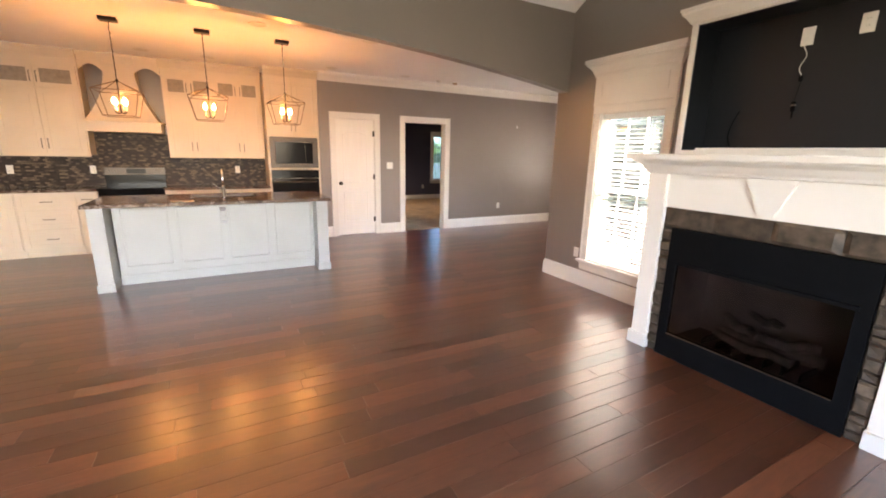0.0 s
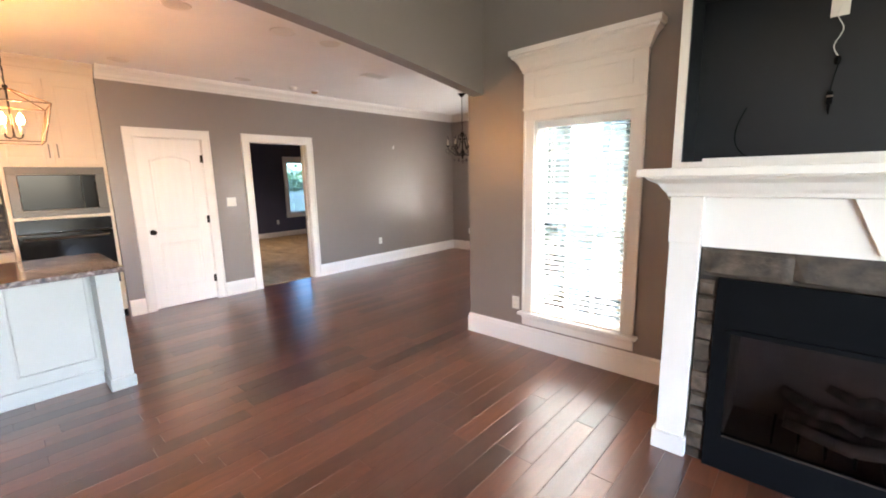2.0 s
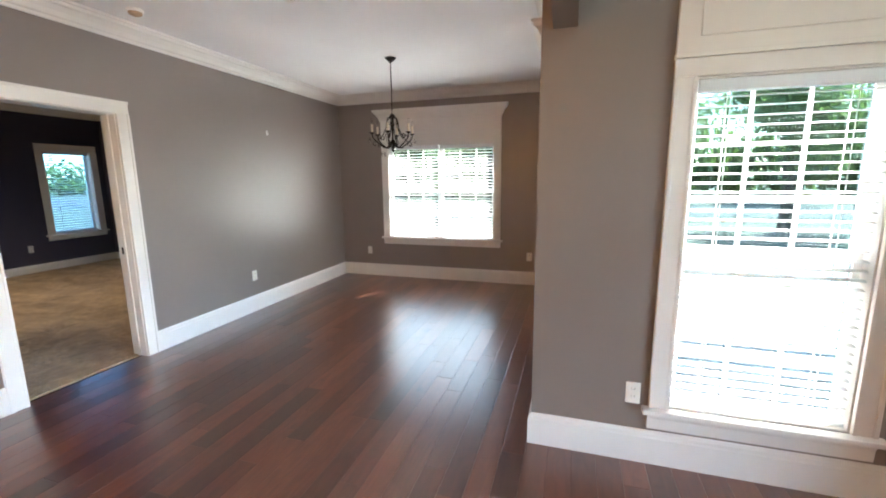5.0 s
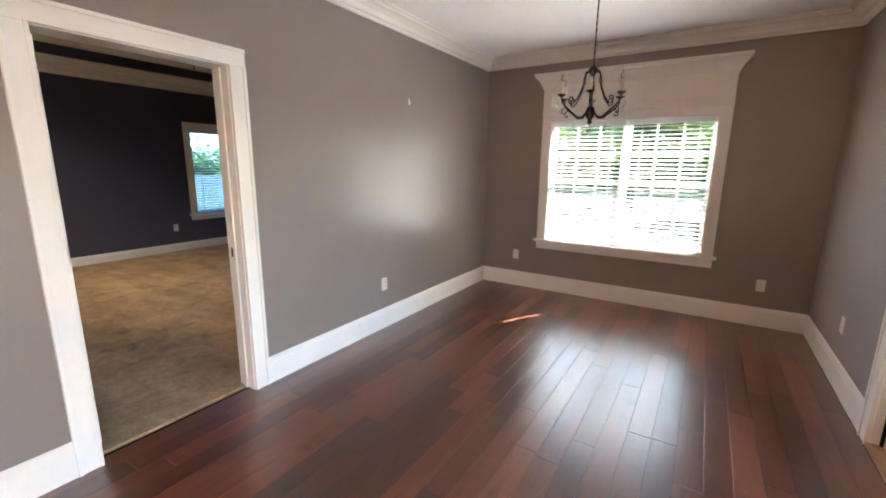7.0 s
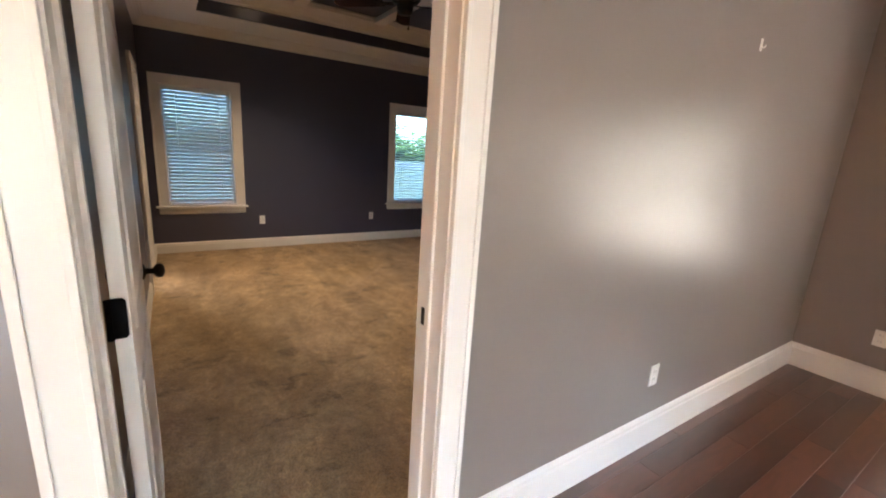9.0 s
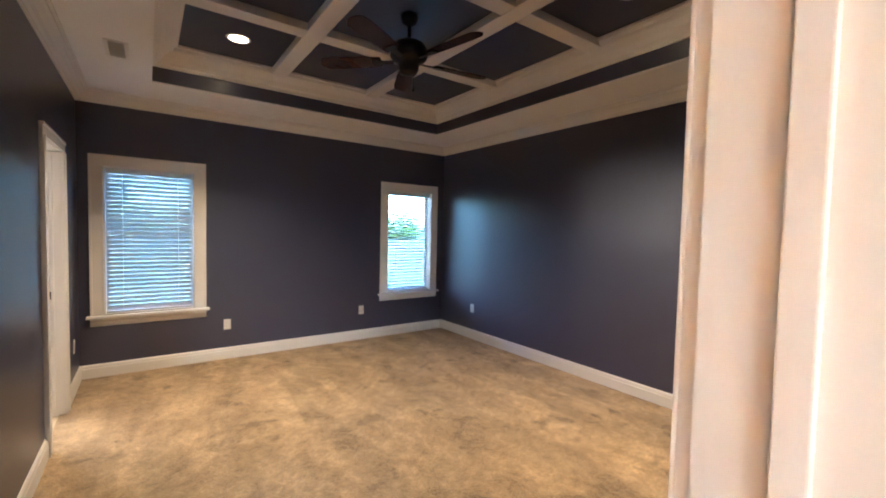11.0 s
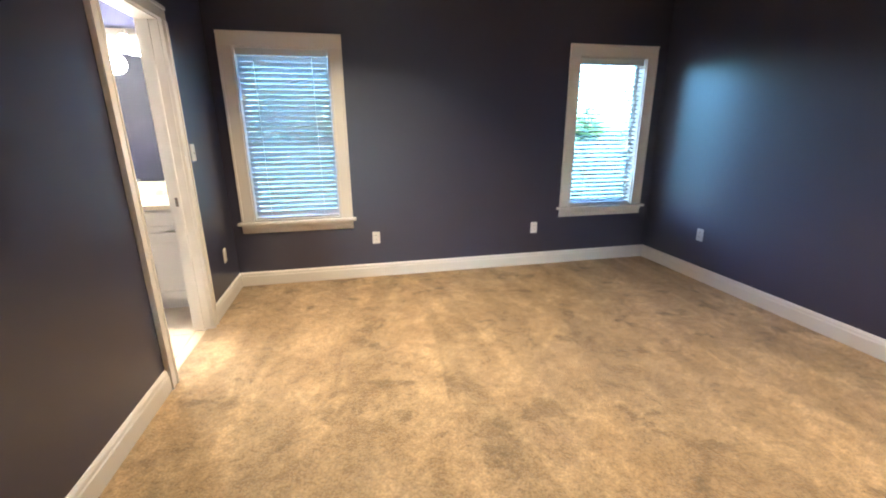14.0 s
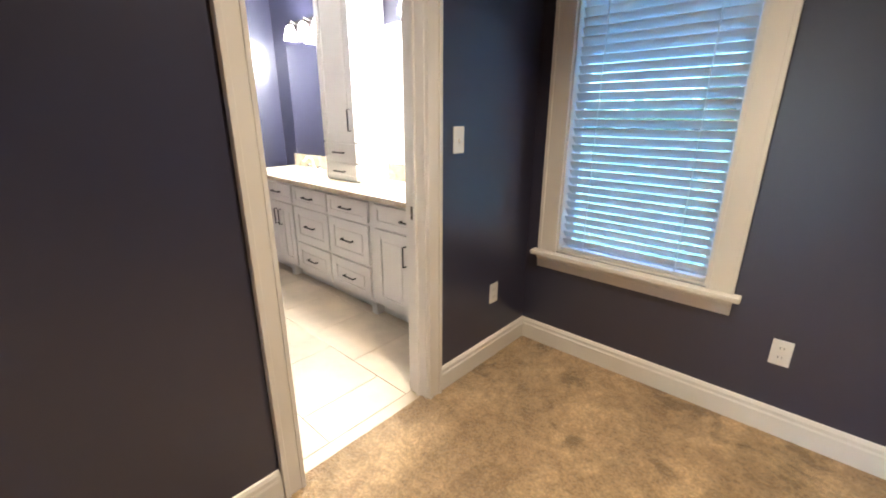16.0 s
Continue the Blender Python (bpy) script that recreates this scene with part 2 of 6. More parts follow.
MARBLE = speckled("cream cultured marble", (0.55, 0.45, 0.3), (0.68, 0.58, 0.42), (0.75, 0.68, 0.54), 9, 0.2)
MOSAIC = mosaic()
STEEL = material("brushed stainless steel", (0.105, 0.09, 0.078), 0.45, 1.0, vary=0.06, scale=8, stretch=(1, 1, 12))
CHROME = material("polished chrome", (0.75, 0.75, 0.75), 0.1, 1.0, vary=0.02)
NICKEL = material("satin nickel", (0.17, 0.15, 0.13), 0.35, 1.0, vary=0.05)
BRONZE = material("oil-rubbed bronze", (0.018, 0.014, 0.012), 0.38, 0.8, vary=0.2, scale=30)
CAGE = material("brushed bronze cage", (0.16, 0.1, 0.06), 0.4, 0.7, vary=0.2, scale=30)
BLACKGLASS = material("black oven glass", (0.008, 0.008, 0.009), 0.14, vary=0.05, spec=0.2)
FIREBRICK = material("sooty ceramic firebox lining", (0.085, 0.07, 0.068), 0.85, vary=0.4, scale=5, bump=0.3, bump_scale=40)
BLACKMETAL = material("matte black metal", (0.004, 0.0045, 0.0055), 0.7, spec=0.05, vary=0.15, scale=12)
NICHE = material("flat black-blue paint", (0.005, 0.0068, 0.0105), 0.5, vary=0.06, scale=3, bump=0.1, bump_scale=240)
STONE = by_object(material("gray-brown ledger stone", (0.062, 0.046, 0.034), 0.55, vary=0.6, scale=14, bump=0.9, bump_scale=45), 0.6, 1.5)
GROUT = material("dark grout", (0.04, 0.032, 0.026), 0.9)
LOG = material("charred ceramic log", (0.04, 0.032, 0.03), 0.9, vary=0.9, scale=18, bump=0.8, bump_scale=40)
PLASTIC = material("white plastic wall plate", (0.78, 0.76, 0.72), 0.35, vary=0.02)
SLOT = material("dark slot", (0.02, 0.02, 0.02), 0.6)
SLAT = material("white faux-wood blind slat", (0.8, 0.8, 0.79), 0.4, vary=0.03)
thin_sheet(SLAT, (0.75, 0.78, 0.8), 0.45)
THICKSLAT = material("white wooden blind slat", (0.74, 0.73, 0.71), 0.4, vary=0.03)
thin_sheet(THICKSLAT, (0.7, 0.72, 0.72), 0.24)
CORD = material("white cord", (0.75, 0.75, 0.73), 0.8)
TAPE = material("white ladder cord", (0.78, 0.78, 0.77), 0.8)
thin_sheet(TAPE, (0.8, 0.82, 0.82), 0.6)
VINYL = material("white vinyl window frame", (0.8, 0.8, 0.8), 0.35, vary=0.02)
GLASS = clear_glass("window glass")
# Tints of the next three stand in for exposure, dimming the bright outdoors.
DIM_BEDROOM = clear_glass("window glass tinted blue to dim the bedroom view", (0.32, 0.44, 0.52))
DIM_DINING = clear_glass("window glass tinted to dim the dining view", (0.42, 0.46, 0.44))
DIM_LIVING = clear_glass("window glass tinted to dim the living room view", (0.3, 0.36, 0.365))
DOUBLE = clear_glass("double glazed door glass", (0.85, 0.87, 0.87))
SMOKED = clear_glass("smoked fireplace glass", (0.75, 0.72, 0.72))
CRYSTAL = clear_glass("crystal", (0.95, 0.95, 0.95))
CANDLE = material("ivory candle sleeve", (0.72, 0.64, 0.5), 0.6, vary=0.05)
BLADE = material("dark walnut fan blade", (0.045, 0.018, 0.013), 0.2, vary=0.4, scale=5, stretch=(1, 6, 1))
MIRROR = material("silvered mirror", (0.9, 0.9, 0.9), 0.02, 1.0, vary=0.0)
TILE = by_object(material("beige porcelain floor tile", (0.52, 0.43, 0.31), 0.34, vary=0.16, scale=4, bump=0.05, bump_scale=30, wear=0.04), 0.9, 1.08)
TILEGROUT = material("tan grout", (0.36, 0.29, 0.2), 0.9)
OAK = material("bare oak threshold", (0.4, 0.26, 0.15), 0.45, vary=0.2, scale=6, stretch=(1, 8, 8))
BULB = glowing("warm bulb", (1.0, 0.47, 0.13), 10)
DOWNLIGHT = glowing("warm downlight lens", (1.0, 0.76, 0.46), 0.5)
VANITYGLASS = glowing("frosted vanity shade", (1.0, 0.95, 0.86), 1.2)
LENS_OFF = material("unlit frosted lens", (0.7, 0.68, 0.64), 0.5)
LAWN = material("lawn grass", (0.052, 0.058, 0.034), 0.9, vary=0.35, scale=1.2, bump=0.8, bump_scale=40)
SIDING = material("white painted siding", (0.78, 0.77, 0.75), 0.6, vary=0.05, scale=2, bump=0.1, bump_scale=40)
CONCRETE = material("sunlit concrete", (0.32, 0.31, 0.3), 0.85, vary=0.12, scale=2, bump=0.3, bump_scale=60)
ASPHALT = material("asphalt road", (0.055, 0.055, 0.055), 0.9, vary=0.2, scale=3, bump=0.4, bump_scale=80)
BARK = material("tree bark", (0.1, 0.075, 0.055), 0.9, vary=0.4, scale=9, bump=0.8, bump_scale=30, stretch=(2, 2, 0.4))
LEAF = material("tree leaves", (0.12, 0.17, 0.07), 0.6, vary=0.5, scale=1.5)
thin_sheet(LEAF, (0.16, 0.22, 0.06), 0.4)
BRICKRED = material("brick cladding", (0.3, 0.17, 0.12), 0.85, vary=0.25, scale=8, bump=0.5, bump_scale=30)


# ---- building helpers ----
def thing(name, loc, label, category, group="", kind=""):
    ob = new(name)
    ob.empty_display_size = 0.1
    ob.matrix_basis = Matrix.Translation(loc)
    return tagged(ob, label, category, group, kind)


def mesh(name, bm, mat, smooth=False):
    bmesh.ops.recalc_face_normals(bm, faces=bm.faces)
    me = bpy.data.meshes.new(name)
    bm.to_mesh(me)
    bm.free()
    me.materials.append(mat)
    if smooth:
        for p in me.polygons:
            p.use_smooth = True
    return new(name, me)


def part(name, bm, mat, parent, label="", smooth=False):
    """One mesh object under a thing or under one of its parts, modelled in world coordinates."""
    ob = mesh(name, bm, mat, smooth)
    ob.parent = parent
    if parent.type == "EMPTY":
        ob.matrix_parent_inverse = parent.matrix_basis.inverted()
    return tagged(ob, label)


def structure(name, bm, mat, label, category):
    return tagged(mesh(name, bm, mat), label, category, kind="structure")


def box(bm, a, b, bevel=0.0, m=None):
    lo = [min(p, q) for p, q in zip(a, b)]
    hi = [max(p, q) for p, q in zip(a, b)]
    vs = [bm.verts.new((x, y, z)) for x in (lo[0], hi[0]) for y in (lo[1], hi[1]) for z in (lo[2], hi[2])]
    fs = [bm.faces.new([vs[i] for i in q]) for q in ((0, 1, 3, 2), (4, 6, 7, 5), (0, 4, 5, 1), (2, 3, 7, 6), (0, 2, 6, 4), (1, 5, 7, 3))]
    if bevel:
        es = list({e for f in fs for e in f.edges})
        vs = bmesh.ops.bevel(bm, geom=es, offset=bevel, segments=2, profile=0.6, affect="EDGES")["verts"] + [v for v in vs if v.is_valid]
        vs = list({v for v in vs if v.is_valid})
    if m is not None:
        bmesh.ops.transform(bm, matrix=m, verts=list(set(vs)))
    return bm


def boxes(*pairs, bevel=0.0, m=None):
    bm = bmesh.new()
    for a, b in pairs:
        box(bm, a, b, bevel, m)
    return bm


def prism(bm, outline, axis0, axis1, m=None):
    """Extrudes an outline of (d, v) points along u from axis0 to axis1, in wall coordinates (u, d, v)."""
    rings = [[bm.verts.new((u, d, v)) for d, v in outline] for u in (axis0, axis1)]
    n = len(outline)
    for i in range(n):
        bm.faces.new((rings[0][i], rings[0][(i + 1) % n], rings[1][(i + 1) % n], rings[1][i]))
    bm.faces.new(rings[0])
    bm.faces.new(rings[1][::-1])
    if m is not None:
        bmesh.ops.transform(bm, matrix=m, verts=rings[0] + rings[1])
    return bm


def mitred(bm, outline, u0, u1, m, k0=0.0, k1=0.0):
    """As prism, but the ends lean out with the depth d, by k times d, for mitred corners."""
    rings = [[bm.verts.new((u + k * d, d, v)) for d, v in outline] for u, k in ((u0, k0), (u1, k1))]
    n = len(outline)
    for i in range(n):
        bm.faces.new((rings[0][i], rings[0][(i + 1) % n], rings[1][(i + 1) % n], rings[1][i]))
    bm.faces.new(rings[0])
    bm.faces.new(rings[1][::-1])
    bmesh.ops.transform(bm, matrix=m, verts=rings[0] + rings[1])
    return bm


def lathe(bm, profile, center, segs=16, m=None):
    """Turns (radius, height) points round the upright axis through center."""
    rings = []
    for r, z in profile:
        rings.append([bm.verts.new((center[0] + max(r, 1e-4) * math.cos(2 * math.pi * i / segs), center[1] + max(r, 1e-4) * math.sin(2 * math.pi * i / segs), center[2] + z)) for i in range(segs)])
    for a, b in zip(rings, rings[1:]):
        for i in range(segs):
            bm.faces.new((a[i], a[(i + 1) % segs], b[(i + 1) % segs], b[i]))
    bm.faces.new(rings[0])
    bm.faces.new(rings[-1][::-1])
    if m is not None:
        bmesh.ops.transform(bm, matrix=m, verts=[v for r in rings for v in r])
    return bm


def tube(bm, points, radius, segs=8):
    """A round bar through the points; radius is a number or one for each point."""
    pts = [Vector(p) for p in points]
    rad = radius if isinstance(radius, (list, tuple)) else [radius] * len(pts)
    rings, side = [], None
    for i, p in enumerate(pts):
        way = (pts[min(i + 1, len(pts) - 1)] - pts[max(i - 1, 0)]).normalized()
        if side is None:
            side = way.orthogonal().normalized()
        side = (side - way * side.dot(way)).normalized()
        up = way.cross(side)
        rings.append([bm.verts.new(p + rad[i] * (math.cos(2 * math.pi * k / segs) * side + math.sin(2 * math.pi * k / segs) * up)) for k in range(segs)])
    for a, b in zip(rings, rings[1:]):
        for k in range(segs):
            bm.faces.new((a[k], a[(k + 1) % segs], b[(k + 1) % segs], b[k]))
    bm.faces.new(rings[0])
    bm.faces.new(rings[-1][::-1])
    return bm


def rounded(points, turns=3):
    """Cuts the corners of a line of points until it runs in a smooth curve."""
    pts = [Vector(p) for p in points]
    for _ in range(turns):
        cut = [pts[0]]
        for a, b in zip(pts, pts[1:]):
            cut += [a.lerp(b, 0.25), a.lerp(b, 0.75)]
        pts = cut + [pts[-1]]
    return pts


def wall_frame(origin, u, n):
    """Wall coordinates (u along the wall, d out of it into the room, v up) to the world."""
    m = Matrix.Identity(4)
    m.col[0][:3], m.col[1][:3], m.col[2][:3], m.col[3][:3] = u, n, (0, 0, 1), origin
    return m


ON_NORTH = wall_frame((0, 7.03, 0), (1, 0, 0), (0, -1, 0))        # long gray wall
ON_EAST = wall_frame((7.70, 0, 0), (0, 1, 0), (-1, 0, 0))         # dining window wall
ON_LIVING = wall_frame((4.10, 0, 0), (0, 1, 0), (-1, 0, 0))       # living window wall
ON_SOUTH = wall_frame((0, 3.71, 0), (1, 0, 0), (0, 1, 0))         # dining wall with the outer door
BED_NORTH = wall_frame((0, 12.17, 0), (1, 0, 0), (0, -1, 0))
BED_EAST = wall_frame((7.65, 0, 0), (0, 1, 0), (-1, 0, 0))
BED_WEST = wall_frame((3.43, 0, 0), (0, 1, 0), (1, 0, 0))
BED_SOUTH = wall_frame((0, 7.17, 0), (1, 0, 0), (0, 1, 0))


def wall(name, m, u0, u1, thick, top, openings, mat, label, bottom=-0.1):
    """A wall of that thickness behind its face, with openings (u0, u1, v0, v1) cut right through."""
    bm = bmesh.new()
    us = sorted({u0, u1, *[o[0] for o in openings], *[o[1] for o in openings]})
    for a, b in zip(us, us[1:]):
        holes = sorted((o[2], o[3]) for o in openings if o[0] <= a + 1e-6 and o[1] >= b - 1e-6)
        v = bottom
        for lo, hi in holes:
            if lo > v + 1e-6:
                box(bm, (a, 0, v), (b, -thick, lo), m=m)
            v = hi
        box(bm, (a, 0, v), (b, -thick, top), m=m)
    bmesh.ops.remove_doubles(bm, verts=bm.verts, dist=1e-5)
    return structure(name, bm, mat, label, "wall")

# ---- walls, floors and ceilings ----
PANTRY, BEDDOOR, BATHDOOR, PATIODOOR = (2.235, 2.925, -0.2, 2.04), (3.516, 4.356, -0.2, 2.04), (10.614, 11.296, -0.2, 2.04), (4.93, 5.85, -0.2, 2.05)
LIVINGWIN, DININGWIN = (2.27, 3.02, 0.325, 1.94), (4.60, 6.21, 0.63, 1.99)
BEDWIN_A, BEDWIN_B = (3.625, 4.375, 0.61, 2.05), (6.70, 7.42, 0.61, 2.05)

gray_wall = wall("wall_north", ON_NORTH, 1.97, 7.70, 0.07, 2.95, [PANTRY, BEDDOOR], GRAY, "warm gray painted long wall with two white doors")
wall("wall_bedroom_south", BED_SOUTH, 3.29, 7.80, 0.07, 3.3, [BEDDOOR], NAVY, "dark navy painted bedroom wall with the door")
wall("wall_east", ON_EAST, 3.51, 7.10, 0.16, 2.95, [DININGWIN], GRAY, "gray painted dining wall with a double window")
wall("wall_living_east", ON_LIVING, -1.75, 3.71, 0.16, 5.0, [LIVINGWIN], GRAY, "gray painted living room wall with a tall window")
wall("wall_dining_south", ON_SOUTH, 4.26, 7.70, 0.16, 2.95, [PATIODOOR], GRAY, "gray painted dining wall with a glazed outer door")
arch = [(x, 2.55 - 0.0175 * (x + 0.3) ** 2) for x in [-3.2 + 7.3 * k / 24 for k in range(25)]]
bm = bmesh.new()
cols = [[bm.verts.new((x, y, z)) for y, z in ((3.54, v), (3.655, v), (3.655, 3.2), (3.54, 3.2))] for x, v in arch]
for a, b in zip(cols, cols[1:]):
    for k in range(4):
        bm.faces.new((a[k], a[(k + 1) % 4], b[(k + 1) % 4], b[k]))
bm.faces.new(cols[0])
bm.faces.new(cols[-1][::-1])
structure("wall_header", bm, GRAY, "gray painted shallow arched header between living room and kitchen", "wall")
structure("wall_kitchen_back", boxes(((-3.2, 7.65, -0.1), (2.1, 7.79, 2.95))), GRAY, "taupe painted kitchen wall behind the cabinets", "wall")
structure("wall_kitchen_return", boxes(((1.97, 7.10, -0.1), (2.1, 7.65, 2.95))), GRAY, "gray painted return wall beside the oven cabinet", "wall")
structure("wall_west", boxes(((-3.34, -1.75, -0.1), (-3.2, 7.79, 5.0))), GRAY, "plain gray painted wall", "wall")
# Unseen opening and lamp, added to fill the room from behind the camera.
wall("wall_living_south", wall_frame((0, -1.6, 0), (1, 0, 0), (0, 1, 0)), -3.34, 4.26, 0.15, 5.0, [(-2.6, 2.6, 0.25, 2.45)], GRAY, "plain gray painted wall with an added wide opening, unseen")
south_fill = new("south_fill_light", bpy.data.lights.new("south_fill_light", "AREA"))
south_fill.data.shape, south_fill.data.size, south_fill.data.size_y, south_fill.data.energy, south_fill.data.color = "RECTANGLE", 5.1, 2.1, SOUTH_FILL_WATTS, (0.93, 0.95, 1.0)
south_fill.matrix_basis = look((0, -1.66, 1.35), (0, 5, 1.2))
wall("wall_bedroom_north", BED_NORTH, 3.29, 7.80, 0.16, 3.3, [BEDWIN_A, BEDWIN_B], NAVY, "dark navy painted bedroom wall with two windows")
wall("wall_bedroom_east", BED_EAST, 7.10, 12.17, 0.15, 3.3, [], NAVY, "dark navy painted bedroom wall")
wall("wall_bedroom_west", BED_WEST, 7.17, 12.17, 0.10, 3.3, [BATHDOOR], NAVY, "dark navy painted bedroom wall with the bathroom doorway")
structure("wall_bath", boxes(((0.4, 12.25, -0.1), (3.288, 12.4, 2.9)), ((0.26, 8.7, -0.1), (0.4, 12.4, 2.9)), ((0.4, 8.7, -0.1), (3.328, 8.85, 2.9))), NAVY, "navy painted bathroom walls", "wall")

structure("ceiling_kitchen", boxes(((-3.2, 3.66, 2.74), (7.70, 7.65, 2.86))), CEIL, "flat white kitchen and dining ceiling", "ceiling")
bm = bmesh.new()
prism(bm, [(3.62, 3.0), (3.62, 3.12), (0.98, 4.75), (-1.75, 3.1), (-1.75, 2.98), (0.98, 4.62)], -3.3, 4.2, wall_frame((0, 0, 0), (1, 0, 0), (0, 1, 0)))
structure("ceiling_living", bm, CEIL, "white vaulted living room ceiling", "ceiling")
structure("ceiling_bath", boxes(((0.3, 8.75, 2.74), (3.35, 12.35, 2.86))), CEIL, "flat white bathroom ceiling", "ceiling")

# bedroom ceiling: white border, navy recess, coffers
TX0, TX1, TY0, TY1 = 4.01, 7.03, 7.80, 11.47
structure("ceiling_bedroom_border", boxes(((3.43, 7.17, 2.74), (7.65, TY0, 2.748)), ((3.43, TY1, 2.74), (7.65, 12.17, 2.748)), ((3.43, TY0, 2.74), (TX0, TY1, 2.748)), ((TX1, TY0, 2.74), (7.65, TY1, 2.748))), CEIL, "white border of the bedroom tray ceiling", "ceiling")
structure("ceiling_bedroom_tray", boxes(((TX0 - 0.08, TY0 - 0.08, 3.05), (TX1 + 0.08, TY1 + 0.08, 3.2)), ((TX0 - 0.08, TY0 - 0.08, 2.75), (TX0, TY1 + 0.08, 3.05)), ((TX1, TY0 - 0.08, 2.75), (TX1 + 0.08, TY1 + 0.08, 3.05)), ((TX0, TY0 - 0.08, 2.75), (TX1, TY0, 3.05)), ((TX0, TY1, 2.75), (TX1, TY1 + 0.08, 3.05))), NAVY, "navy painted recess of the tray ceiling", "ceiling")
bm = bmesh.new()
for x in (5.03, 6.02):
    box(bm, (x - 0.07, TY0, 2.985), (x + 0.07, TY1, 3.047), 0.006)
for y in (9.09, 10.28):
    for x0, x1 in ((TX0, 4.958), (5.102, 5.948), (6.092, TX1)):
        box(bm, (x0, y - 0.07, 2.985), (x1, y + 0.07, 3.047), 0.006)
structure("trim_coffer_beams", bm, TRIM, "white coffer beams on the navy tray ceiling", "beam")

CROWN = [(0, 0), (0.012, 0), (0.016, 0.018), (0.028, 0.028), (0.04, 0.055), (0.062, 0.082), (0.076, 0.09), (0.08, 0.108), (0.092, 0.11), (0.092, 0.125), (0, 0.125)]


def crown(name, m, u0, u1, v, k0, k1, label="white crown moulding", size=1.0, mat=None):
    bm = mitred(bmesh.new(), [(d * 1.45 * size, v - 0.126 * size + z * size) for d, z in CROWN], u0, u1, m, k0, k1)
    return structure(name, bm, mat or TRIM, label, "moulding")


crown("trim_crown_north", ON_NORTH, 1.97, 7.70, 2.74, 0, -1)
crown("trim_crown_east", ON_EAST, 3.71, 7.03, 2.74, 1, -1)
crown("trim_crown_dining_south", ON_SOUTH, 4.10, 7.70, 2.74, 0, -1)
for nm, fr, a, b in (("north", BED_NORTH, 3.43, 7.65), ("east", BED_EAST, 7.17, 12.17), ("west", BED_WEST, 7.17, 12.17), ("south", BED_SOUTH, 3.43, 7.65)):
    crown("trim_crown_bedroom_" + nm, fr, a, b, 2.74, 1, -1, size=0.82)
for nm, fr, a, b in (("north", wall_frame((0, TY1, 0), (1, 0, 0), (0, -1, 0)), TX0, TX1), ("east", wall_frame((TX1, 0, 0), (0, 1, 0), (-1, 0, 0)), TY0, TY1),
                     ("west", wall_frame((TX0, 0, 0), (0, 1, 0), (1, 0, 0)), TY0, TY1), ("south", wall_frame((0, TY0, 0), (1, 0, 0), (0, 1, 0)), TX0, TX1)):
    crown("trim_crown_tray_" + nm, fr, a, b, 3.046, 1, -1, "white crown moulding inside the tray ceiling", 1.35)


def baseboard(name, m, u0, u1, h, k0=0.0, k1=0.0):
    o = [(0, 0.0), (0.018, 0.0), (0.018, h - 0.04), (0.014, h - 0.032), (0.013, h - 0.016), (0.006, h - 0.004), (0.0, h)]
    structure(name, mitred(bmesh.new(), o, u0, u1, m, k0, k1), TRIM, "white painted baseboard", "baseboard")


baseboard("baseboard_north", ON_NORTH, 1.98, 2.13, 0.185)
baseboard("baseboard_north_middle", ON_NORTH, 3.03, 3.416, 0.185)
baseboard("baseboard_north_east", ON_NORTH, 4.46, 7.70, 0.185, 0, -1)
baseboard("baseboard_east", ON_EAST, 3.71, 7.03, 0.185, 1, -1)
baseboard("baseboard_dining_south", ON_SOUTH, 4.10, 4.825, 0.185, -1, 0)
baseboard("baseboard_dining_south_far", ON_SOUTH, 5.955, 7.70, 0.185, 0, -1)
baseboard("baseboard_living", ON_LIVING, 1.80, 3.71, 0.185, 0, 1)
baseboard("baseboard_bedroom_north", BED_NORTH, 3.43, 7.65, 0.135, 1, -1)
baseboard("baseboard_bedroom_east", BED_EAST, 7.17, 12.17, 0.135, 1, -1)
baseboard("baseboard_bedroom_west", BED_WEST, 7.17, 10.53, 0.135, 1, 0)
baseboard("baseboard_bedroom_west_far", BED_WEST, 11.38, 12.17, 0.135, 0, -1)
baseboard("baseboard_bedroom_south", BED_SOUTH, 4.46, 7.65, 0.135, 0, -1)

structure("floor", boxes(((-3.2, -1.6, -0.1), (4.10, 3.71, -0.006)), ((-3.2, 3.71, -0.1), (7.70, 7.11, -0.006)), ((-3.2, 7.11, -0.1), (1.97, 7.65, -0.006))), SUBFLOOR, "dark joints under the hardwood floor", "floor")
floor = bpy.data.objects["floor"]
structure("floor_bedroom", boxes(((3.40, 7.17, -0.1), (7.65, 12.17, 0.006)), ((3.516, 7.12, -0.1), (4.356, 7.17, 0.006))), CARPET, "worn tan cut-pile carpet with vacuum marks", "carpet")
structure("floor_bath", boxes(((0.4, 8.85, -0.1), (3.33, 12.25, -0.006)), ((3.33, 10.614, -0.1), (3.40, 11.296, -0.006))), TILEGROUT, "tan grout of the bathroom floor", "floor")
bath_floor = bpy.data.objects["floor_bath"]


# ---- doors and windows ----
def casing_bars(bm, u0, u1, v0, v1, w, m, d=0.02):
    """Flat casing with a raised back band round an opening."""
    for a, b in ((u0 - w, u0), (u1, u1 + w)):
        box(bm, (a, 0, v0), (b, d, v1), 0.003, m)
        e = (a, a + 0.02) if a < u0 else (b - 0.02, b)
        box(bm, (e[0], d - 0.001, v0), (e[1], d + 0.008, v1), 0.003, m)
        f = (b - 0.016, b) if a < u0 else (a, a + 0.016)
        box(bm, (f[0], d - 0.001, v0), (f[1], d + 0.004, v1), 0.002, m)
    return bm


